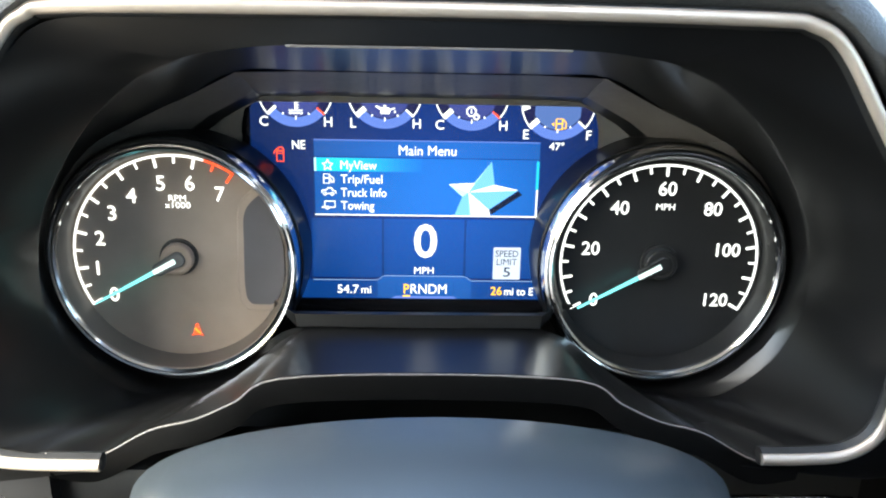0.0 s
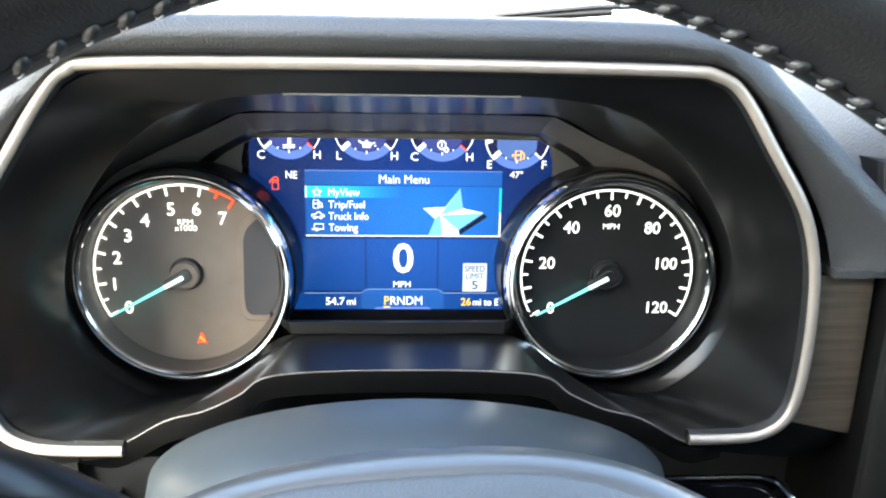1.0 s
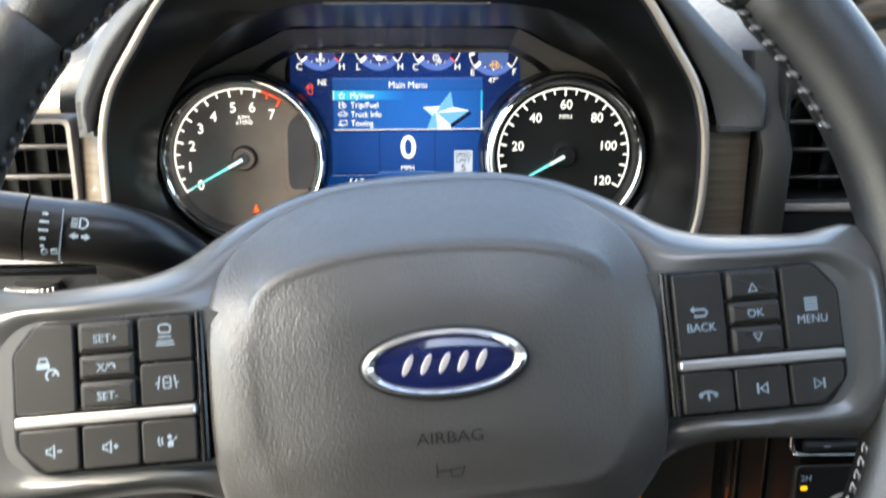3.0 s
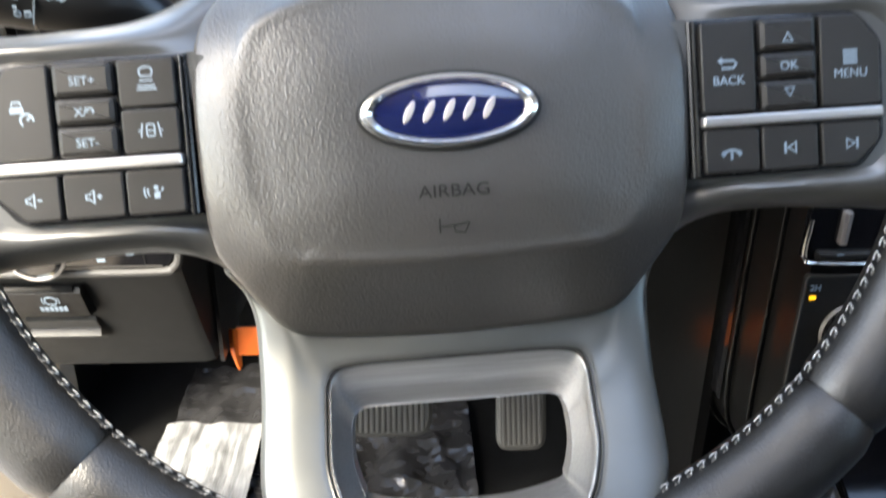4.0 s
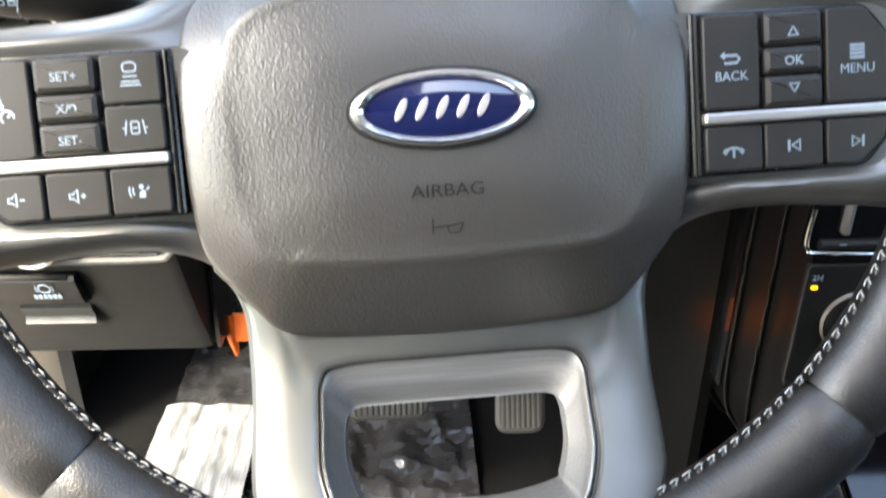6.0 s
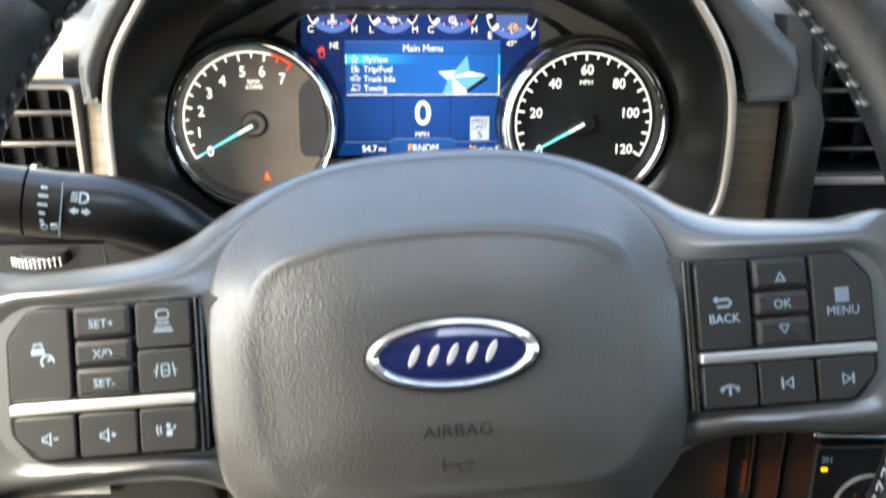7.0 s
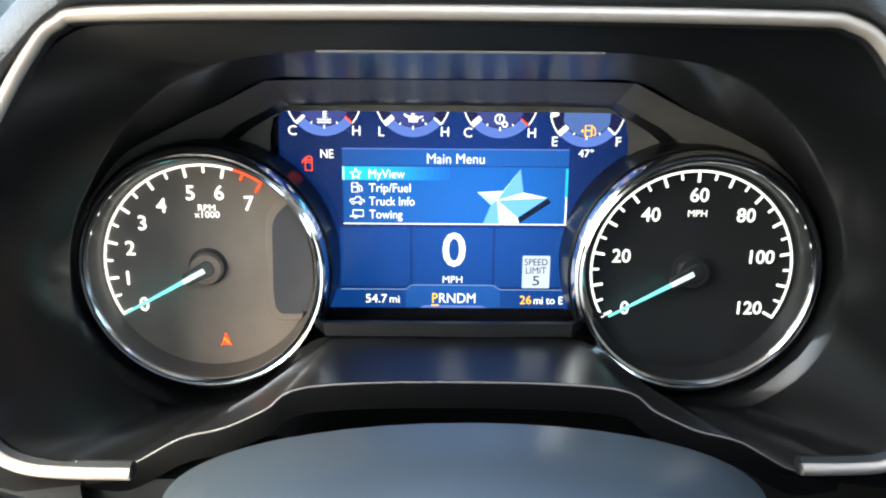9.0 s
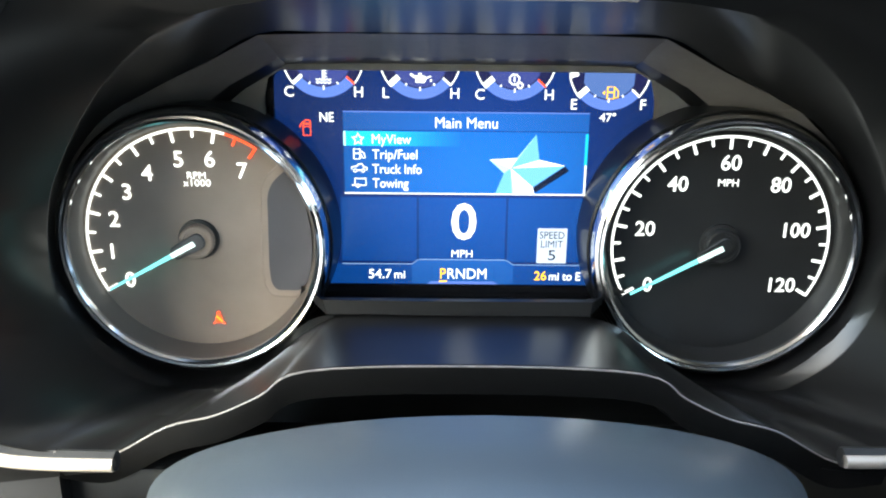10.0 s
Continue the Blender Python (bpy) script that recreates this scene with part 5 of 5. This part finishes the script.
# ---------------------------------------------------------------- steering column, stalk
col = thing("steering_column", pose(.007, .22, .62), "dark plastic steering column shroud", "steering column")
arcs = []
for y, zt, hw, dp in ((.148, .660, .070, .03), (.175, .668, .100, .034), (.20, .6725, .115, .036), (.231, .674, .121, .036), (.258, .657, .119, .036), (.285, .638, .114, .034), (.33, .61, .10, .03)):
    ring = []
    for i in range(-1, 30):
        k = math.cos(math.pi * min(max(i, 0), 28) / 28)
        low = .05 if i in (-1, 29) else 0
        ring.append((.0075 + hw * k, y + .055 * k * k, zt - dp + dp * math.sin(math.pi * min(max(i, 0), 28) / 28) - .033 * k * k - low))
    arcs.append(ring)
part("upper_shroud", loft(arcs, closed=False, cap0=True), M_SHROUD, col, "grey moulded upper shroud", local=False, smooth=60)
part("lower_shroud", skin([[(-.085, .13, .60), (-.06, .12, .54), (0, .12, .525), (.07, .12, .54), (.10, .13, .60)], [(-.10, .20, .59), (-.075, .20, .515), (0, .20, .495), (.085, .20, .515), (.115, .20, .59)], [(-.11, .40, .56), (-.09, .40, .47), (0, .40, .45), (.10, .40, .47), (.125, .40, .56)]], 5, 5, closed=False), M_DARK, col, "dark lower shroud", local=False)

stalk = thing("turn_signal_stalk", pose(-.085, .178, .672), "black turn signal and wiper stalk with white signs", "stalk")
ax = [Vector(p) for p in ((-.086, .222, .618), (-.1005, .205, .637), (-.116, .188, .657), (-.137, .1735, .6720), (-.161, .1675, .6765))]
part("lever", tube(catmull(ax, 5), [.0090 + .0062 * min(i / 12, 1) for i in range(21)], 24), M_COWL, stalk, "black plastic lever", local=False)
d_ = (ax[-1] - ax[-2]).normalized()
e0 = ax[-1] + d_ * .0008
part("wiper_ring", tube([e0, e0 + d_ * .0145], .0153, 28), M_COWL, stalk, "turning wiper ring with white signs", local=False)
e1 = e0 + d_ * .0155
part("tip", tube([e1, e1 + d_ * .03, e1 + d_ * .05, e1 + d_ * .054], [.0157, .0157, .0150, .011], 28), M_COWL, stalk, local=False)


def on_stalk(t, up, pts, w=.0007, closed=False, fill=False):
    """A sign wrapped on the lever's near side, t metres from the ring along its axis."""
    base = ax[-1] - d_ * t
    out = (Vector((0, -1, 0)) - d_ * d_.dot(Vector((0, -1, 0)))).normalized()
    side = d_.cross(out) * -1
    if side.z < 0:
        side = -side
    a = up / .0155 + .17
    nrm = out * math.cos(a) + side * math.sin(a)
    m = Matrix((-d_, nrm.cross(-d_), nrm)).transposed().to_4x4()
    m.translation = base + nrm * .0157
    bm = slab(pts, -.0012, .0003) if fill else ribbon(pts, w, -.0012, .0003, closed=closed)
    bmesh.ops.transform(bm, matrix=m, verts=bm.verts)
    part("sign", bm, M_ICON, stalk, local=False)


on_stalk(.0078, .006, arc(.0005, 0, .0024, 0, 180, 8) + [(-.0005, -.0024), (-.0005, .0024)], closed=True)
for i in range(4):
    on_stalk(.0078, .006, [(-.0042, -.0018 + .0012 * i), (-.0014, -.0018 + .0012 * i)], .0005)
for q in (-1, 1):
    on_stalk(.0078, .0, [(q * .0045, 0), (q * .0022, .0017), (q * .0022, .0008), (q * .0006, .0008), (q * .0006, -.0008), (q * .0022, -.0008), (q * .0022, -.0017)][::-q], fill=True)
for i, wd in enumerate((.0012, .0020, .0020, .0012, .0008)):
    on_stalk(-.0075, .009 - .0038 * i, box2(-wd, -.0005, wd, .0005), fill=True)
on_stalk(-.0065, -.0092, arc(0, 0, .0013, 0, 345, 12), .0006, True)
on_stalk(-.0025, -.0088, [(-.0012, -.0012), (.0014, -.0006), (.0010, .0012), (-.0012, .0008)], .0009, True)
on_stalk(.0, .0, [(0, -.012), (0, .012)], .0003)

# ---------------------------------------------------------------- under the dash
knee = thing("knee_panel", pose(-.30, .33, .42), "grey plastic knee panel under the dash", "dash panel")
prof = [(.292, .575), (.290, .512), (.297, .486), (.302, .477), (.318, .445), (.335, .412), (.350, .388), (.361, .369), (.40, .366)]
part("panel", loft([[(x + q, y + dy, z) for y, z in prof] for x, q, dy in ((-.50, 0, 0), (-.165, 0, 0), (-.158, 0, .004), (-.154, 0, .03), (-.150, 0, .12))], closed=False), M_PANEL, knee, "grained mid-grey plastic panel", local=False)
part("side_gap", block(-.1530, .36, .37, -.1500, .42, .50), M_DIALBLK, knee, local=False)
FACE = Matrix.Translation((0, .2925, .498)) @ pose(0, 0, 0, 98, 0, 0)
sr = part("switch_strip", slab(rounded([(-.42, -.014), (-.166, -.014), (-.157, -.004), (-.157, .012), (-.163, .022), (-.42, .022)], .004), -.002, .0016, .0006), M_GLOSSBLK, knee, "gloss black switch strip", at=chain(knee).inverted() @ FACE)
part("strip_rim", tube(catmull([(-.43, -.0165, .001), (-.25, -.0165, .001), (-.172, -.0160, .001), (-.158, -.0120, .001), (-.1535, .000, .001), (-.156, .020, .001)], 5), .0032, 10), M_PANEL, sr, "pale rounded rim under the strip")
part("led", slab(box2(-.2220, .0002, -.2170, .0027, .0005), .0016, .0022), E_YEL, sr, "lit amber lamp")
for x, y, w in ((-.2085, .0018, .004), (-.2055, -.0062, .004), (-.206, .011, .003), (-.186, -.001, .004), (-.190, .009, .003)):
    part("sign", slab(rounded([(x - w * .7, y - .0012), (x + w * .7, y - .0012), (x + w * .7, y + .0012), (x - w * .7, y + .0012)], .0007), .0016, .0019), M_ICON, sr)
part("divider", slab(box2(-.1775, -.011, -.1768, .020), .0016, .0021), M_DARK, sr)
part("edge_line", slab(box2(-.232, -.0118, -.166, -.0108), .0016, .0022), M_PANEL, sr)
part("head_lamp_knob", lathe([(.019, .0016), (.0195, .008), (.018, .0095), (.016, .0085), (.0150, .012), (0, .0125)], 40, (-.244, .004)), M_GLOSSBLK, sr, "round lamp switch with a chrome ring")
part("knob_ring", lathe([(.0185, .0080), (.0200, .0090), (.0200, .0108), (.0182, .0112)], 40, (-.244, .004)), M_SATIN, sr, "chrome ring")

hand = thing("brake_release_handle", pose(-.25, .32, .43), "dark grey pull handle of the parking brake with white lettering", "handle")
part("grip", loft([[(x, y, z) for y, z in ((.318, .468), (.300, .4675), (.2985, .4640), (.306, .446), (.310, .440), (.334, .436))] for x in (-.36, -.2300, -.2265)], closed=False, cap1=True), M_DARK, hand, local=False)
part("grip_edge", tube([(-.36, .3005, .4665), (-.2310, .3005, .4665)], .0028, 8), M_PANEL, hand, "pale upper edge", local=False)
part("shelf", loft([[(x + q, y, z) for (y, z), q in zip(((.330, .436), (.3215, .4300), (.325, .422), (.321, .4175), (.334, .409)), (0, .001, .002, .003, .004))] for x in (-.280, -.2315, -.2300)], closed=False), M_PANEL, hand, "pale worn edge below the grip", local=False)
PL = chain(hand).inverted() @ (Matrix.Translation((-.2480, .3040, .4478)) @ pose(0, 0, 0, 112, 0, 0))
for i in range(6):
    part("print_mark", slab(box2(-.0092 + .0032 * i, 0, -.0068 + .0032 * i, .0042, .0004), 0, .0004), M_ICON, hand, at=PL)
part("sign", ribbon(arc(0, .0105, .0040, 0, 345, 16), .0010, 0, .0004, closed=True), M_ICON, hand, at=PL)
part("sign", ribbon(arc(0, .0105, .0058, 60, 120, 6), .0008, 0, .0004), M_ICON, hand, at=PL)
part("sign", ribbon(arc(0, .0105, .0058, 240, 300, 6), .0008, 0, .0004), M_ICON, hand, at=PL)

wheel_t = thing("dimmer_wheel", pose(-.262, .292, .606, 90, 0, 0), "ribbed chrome dimmer thumbwheel in a dark panel", "thumbwheel")
part("plate", slab(box2(-.06, -.035, .1150, .012, .003), -.01, 0), M_COWL, wheel_t)
part("seam", slab(box2(.0650, -.022, .0662, .008), 0, .0006), M_DIALBLK, wheel_t)
part("recess", slab(rounded([(.004, -.0195), (.058, -.0195), (.050, -.0085), (.010, -.0085)], .003), 0, .0008), M_DIALBLK, wheel_t)
part("wheel_body", lathe([(.0, -.001), (.0135, -.001), (.0142, 0), (.0142, .0058), (.0135, .007), (0, .007)], 32), M_DARK, wheel_t, at=pose(.0305, .0025, .003, -90, 0, 0))
part("strip", slab(box2(-.10, -.0310, .054, -.0270, .001), 0, .003, .001), M_SATIN, wheel_t, "satin metal strip")
for i in range(12):
    part("rib", block(.0148 + .0026 * i, .0028, .008, .0165 + .0026 * i, .0086, .0192 - .00016 * (i - 5.5) ** 2, .0004), M_CHROME, wheel_t, "chrome rib")
part("wedge", loft([[(x, y, z) for x, z in ((-.2085, .5765), (-.146, .5955), (-.13, .5955), (-.13, .560), (-.2085, .560))] for y in (.2865, .300)], True, True, True), M_GLOSSBLK, knee, "gloss black wedge beside the column", local=False)
part("wedge_line", tube([(-.2085, .2862, .5772), (-.178, .2862, .5870), (-.146, .2862, .5962)], .0009, 6), M_SLAT, knee, "pale edge line", local=False)

tag = thing("orange_tag", pose(-.147, .378, .37), "bright orange hanging tag under the column", "tag")
part("ribbon", skin([[(-.1475, .374, .391), (-.1440, .372, .392), (-.141, .374, .391)], [(-.1490, .376, .378), (-.1445, .372, .377), (-.140, .376, .378)], [(-.1485, .377, .366), (-.1440, .373, .364), (-.140, .377, .367)], [(-.1450, .378, .352), (-.1430, .377, .350), (-.1405, .378, .354)]], 4, 4, closed=False), M_ORANGE, tag, local=False)
part("band", block(-.142, .3745, .366, -.120, .3765, .392), M_ORANGE, tag, local=False)
tag2 = thing("orange_tag", pose(.186, .42, .35), "bright orange tag on a strap beside the centre stack", "tag")
part("ribbon", skin([[(.165, .424, .372), (.188, .420, .371), (.208, .422, .368)], [(.163, .425, .355), (.188, .421, .353), (.209, .423, .351)], [(.166, .426, .338), (.188, .423, .335), (.206, .425, .336)]], 4, 4, closed=False), M_ORANGE, tag2, local=False)
part("strap", tube(catmull([(.185, .424, .368), (.178, .43, .42), (.16, .44, .50), (.15, .45, .58)], 5), .003, 8), M_ORANGE, tag2, local=False)

# ---------------------------------------------------------------- footwell
brake = thing("brake_pedal", pose(-.02, .55, .18), "wide brake pedal with a ribbed black rubber pad", "pedal", "pedals")
PB = pose(-.022, .55, .184, 62, 0, 0)
part("pad", slab(rounded([(-.05, -.030), (.045, -.030), (.045, .030), (-.05, .030)], .022), -.010, 0, .004), M_RUBBER, brake, at=chain(brake).inverted() @ PB)
for i in range(13):
    part("rib", slab(box2(-.042 + .0062 * i, -.024, -.0380 + .0062 * i, .024, .001), -.001, .0013, .0008), M_RUBBER, brake, at=chain(brake).inverted() @ PB)
part("arm", tube(catmull([(-.02, .56, .19), (-.02, .60, .25), (-.02, .64, .34), (-.02, .72, .46), (-.02, .985, .50)], 5), .009, 10), M_DARK, brake, local=False)
acc = thing("accelerator_pedal", pose(.125, .56, .17), "tall accelerator pedal with a ribbed black pad", "pedal", "pedals")
PA = pose(.124, .556, .188, 62, 0, 0)
part("pad", slab(rounded([(-.029, -.055), (.027, -.055), (.030, .06), (-.027, .06)], .016), -.010, 0, .004), M_RUBBER, acc, at=chain(acc).inverted() @ PA)
for i in range(8):
    part("rib", slab(box2(-.022 + .0058 * i, -.048, -.0182 + .0058 * i, .052, .001), -.001, .0010, .0007), M_RUBBER, acc, at=chain(acc).inverted() @ PA)
part("arm", tube(catmull([(.125, .585, .23), (.125, .63, .32), (.125, .72, .44), (.125, .985, .47)], 5), .008, 10), M_DARK, acc, local=False)


def crumple(x0, y0, x1, y1, nx, ny, z, amp, seed, sc):
    bm = bmesh.new()
    g = [[bm.verts.new((x0 + (x1 - x0) * i / nx, y0 + (y1 - y0) * j / ny, z + amp * (noise.fractal(Vector((i * sc / nx * (x1 - x0), j * sc / ny * (y1 - y0), seed)), 1.0, 2.0, 4) + .6))) for i in range(nx + 1)] for j in range(ny + 1)]
    for j in range(ny):
        for i in range(nx):
            bm.faces.new((g[j][i], g[j][i + 1], g[j + 1][i + 1], g[j + 1][i]))
    return bm


plain("floor_paper", crumple(-.340, .40, -.205, .750, 40, 60, .024, .005, 3.0, 22), M_PAPER, "white crinkled protective paper on the cabin floor", "paper mat", "")
M_FILM = mat("plastic_film", (0.020, 0.020, 0.021), 0.16, vary=40, rvar=0.06, bump=0.3, grain=60, dist=0.003, stretch=(1.6, 0.4, 1), spec=0.5)
plain("floor_film", crumple(-.34, .38, .084, .92, 120, 120, .006, .011, 7.0, 26), M_FILM, "crumpled clear plastic film over the dark floor mat", "plastic film", "")

# ---------------------------------------------------------------- centre console
con = thing("centre_console", pose(.35, .25, .30), "black centre console with seams and gloss sides", "centre console")
lowz = [(.60, 0, 0), (.52, 0, 0), (.45, 0, 0), (.39, 0, 0), (.362, .001, 0), (.34, .004, 0), (.325, .010, 0), (.312, .020, -.002), (.30, .034, -.004), (.27, .05, -.004)]


def stack_line(x, y):
    return [(x + dx, y + dy, z) for z, dx, dy in lowz]


edges = [(.233, .80), (.2375, .347), (.243, .347), (.2435, .317), (.2465, .316), (.2445, .277), (.2475, .276), (.2470, .236), (.252, .2345), (.40, .2345)]
front = [(.60, 0), (.52, 0), (.47, 0), (.44, 0), (.422, 0), (.410, .006), (.402, .02), (.399, .07), (.397, .15), (.396, .23)]
part("stack_flank", loft([catmull(stack_line(x, y) if x < .25 else [(x, y + q, z) for z, q in front], 3) for x, y in edges], closed=False), M_FLANK, con, "gloss dark stepped side of the centre stack", local=False, smooth=25)
for x, y in ((.2372, .3455), (.2432, .3155), (.2442, .2755)):
    part("edge_line", tube(catmull(stack_line(x, y), 4), .0009, 6), M_BTN, con, "moulded edge", local=False)
part("gloss_strip", loft([[(x, y, z) for z in (.60, .52, .45, .39, .35)] for x, y in ((.2418, .341), (.2425, .3215))], closed=False), M_GLOSSBLK, con, "gloss black strip", local=False)
part("side_wall", block(.236, .34, .0, .245, .97, .60), M_FLANK, con, local=False)
part("lower_side", loft([[(x, y, z) for y in (.40, .30, .20, .0, -.5)] for x, z in ((.262, .0), (.252, .12), (.254, .185), (.260, .196), (.40, .198))], closed=False), M_SIDE, con, local=False)
mode = thing("drive_switch", pose(.275, .233, .470, 90, 0, 0), "four-wheel drive switch plate with a lit amber lamp", "switch")
part("plate", slab(box2(-.031, -.055, .075, .032, .004), -.004, .0, .0015), M_DARK, mode)
part("plate_edge", ribbon(rounded([(-.031, -.055), (.075, -.055), (.075, .032), (-.031, .032)], .004), .0011, .0, .0010, closed=True), M_PANEL, mode)
part("led", slab(box2(-.0270, .0152, -.0230, .0178, .0005), 0, .0008), E_YEL, mode, "lit amber lamp")
part("lettering", words("2H", .0058, .0, -.0240, .0212, "CENTER", .0003, 1, .0001), M_ICON, mode)
part("dial_knob", lathe([(.0200, 0), (.0200, .006), (.0185, .016), (.0165, .018), (0, .0182)], 40, (.004, -.007)), M_GLOSSBLK, mode, "round black dial")
part("dial_ring", lathe([(.0205, .001), (.0215, .003), (.0205, .005)], 40, (.004, -.007)), M_SLAT, mode, "satin ring")
part("stroke", ribbon([(-.004, -.002), (.001, -.001), (.004, .003), (.008, .001)], .0014, .0182, .0186), M_ICON, mode)
slot = thing("charging_port_panel", pose(.275, .233, .520, 90, 0, 0), "gloss black port panel edged in chrome", "panel")
part("panel", slab(box2(-.037, -.008, .075, .036, .004), -.004, .001, .001), M_GLOSSBLK, slot)
part("edge", tube(catmull([(-.036, .020, .002), (-.037, .0, .002), (-.0345, -.0065, .002), (-.028, -.0085, .002), (.03, -.010, .002), (.075, -.011, .002)], 4), .0014, 8), M_CHROME, slot, "chrome edge")
part("ledge", slab(box2(-.030, -.006, .07, .0, .002), .001, .005, .002), M_DARK, slot)
part("handle", slab(box2(-.018, .004, -.013, .026, .002), .001, .006, .002), M_SLAT, slot, "small satin tab")
part("lamp", slab(box2(-.018, -.0025, -.014, -.0015), .005, .0054), M_ICON, slot)
lid = thing("console_lid", pose(.40, .10, .20), "gloss black console lid with a chrome edge and film", "console lid")


def lz(y, up=0.0):
    """Height of the lid, which slopes up towards the stack."""
    return .270 + .49 * (max(y, .10) - .30) + up


LY = (.47, .40, .33, .26, .18, .10, -.5)
part("lid", loft([[(x, y, lz(y, q)) for x, q in ((.349, -.012), (.349, -.004), (.353, 0), (.60, .003))] for y in LY], closed=False), M_GLOSSBLK, lid, local=False)
part("edge", tube([(.347, y, lz(y, -.001)) for y in LY], .0022, 8), M_CHROME, lid, "chrome edge", local=False)
part("edge", tube([(.440, .43, lz(.43, .004)), (.428, .36, lz(.36, .004)), (.405, .12, lz(.12, .004))], .002, 8), M_CHROME, lid, "chrome edge", local=False)
part("rail", tube([(.312, y - .012, lz(y, -.001)) for y in LY], .003, 8), M_PANEL, lid, "grey rail", local=False)
part("rail", tube([(.282, .28, lz(.28, -.003)), (.292, .20, lz(.20, -.003)), (.295, .12, lz(.12, -.003)), (.295, -.5, lz(0, -.003))], .003, 8), M_DARK, lid, local=False)
fm_ = crumple(.318, .12, .344, .36, 16, 130, 0, .004, 11.0, 34)
for v in fm_.verts:
    v.co.z += lz(v.co.y, -.002)
part("film", fm_, M_FILM, lid, "crumpled clear film", local=False)
part("bed", loft([[(x, y, lz(y, q)) for x, q in ((.296, -.03), (.30, -.010), (.345, -.008))] for y in LY], closed=False), M_SIDE, lid, local=False)
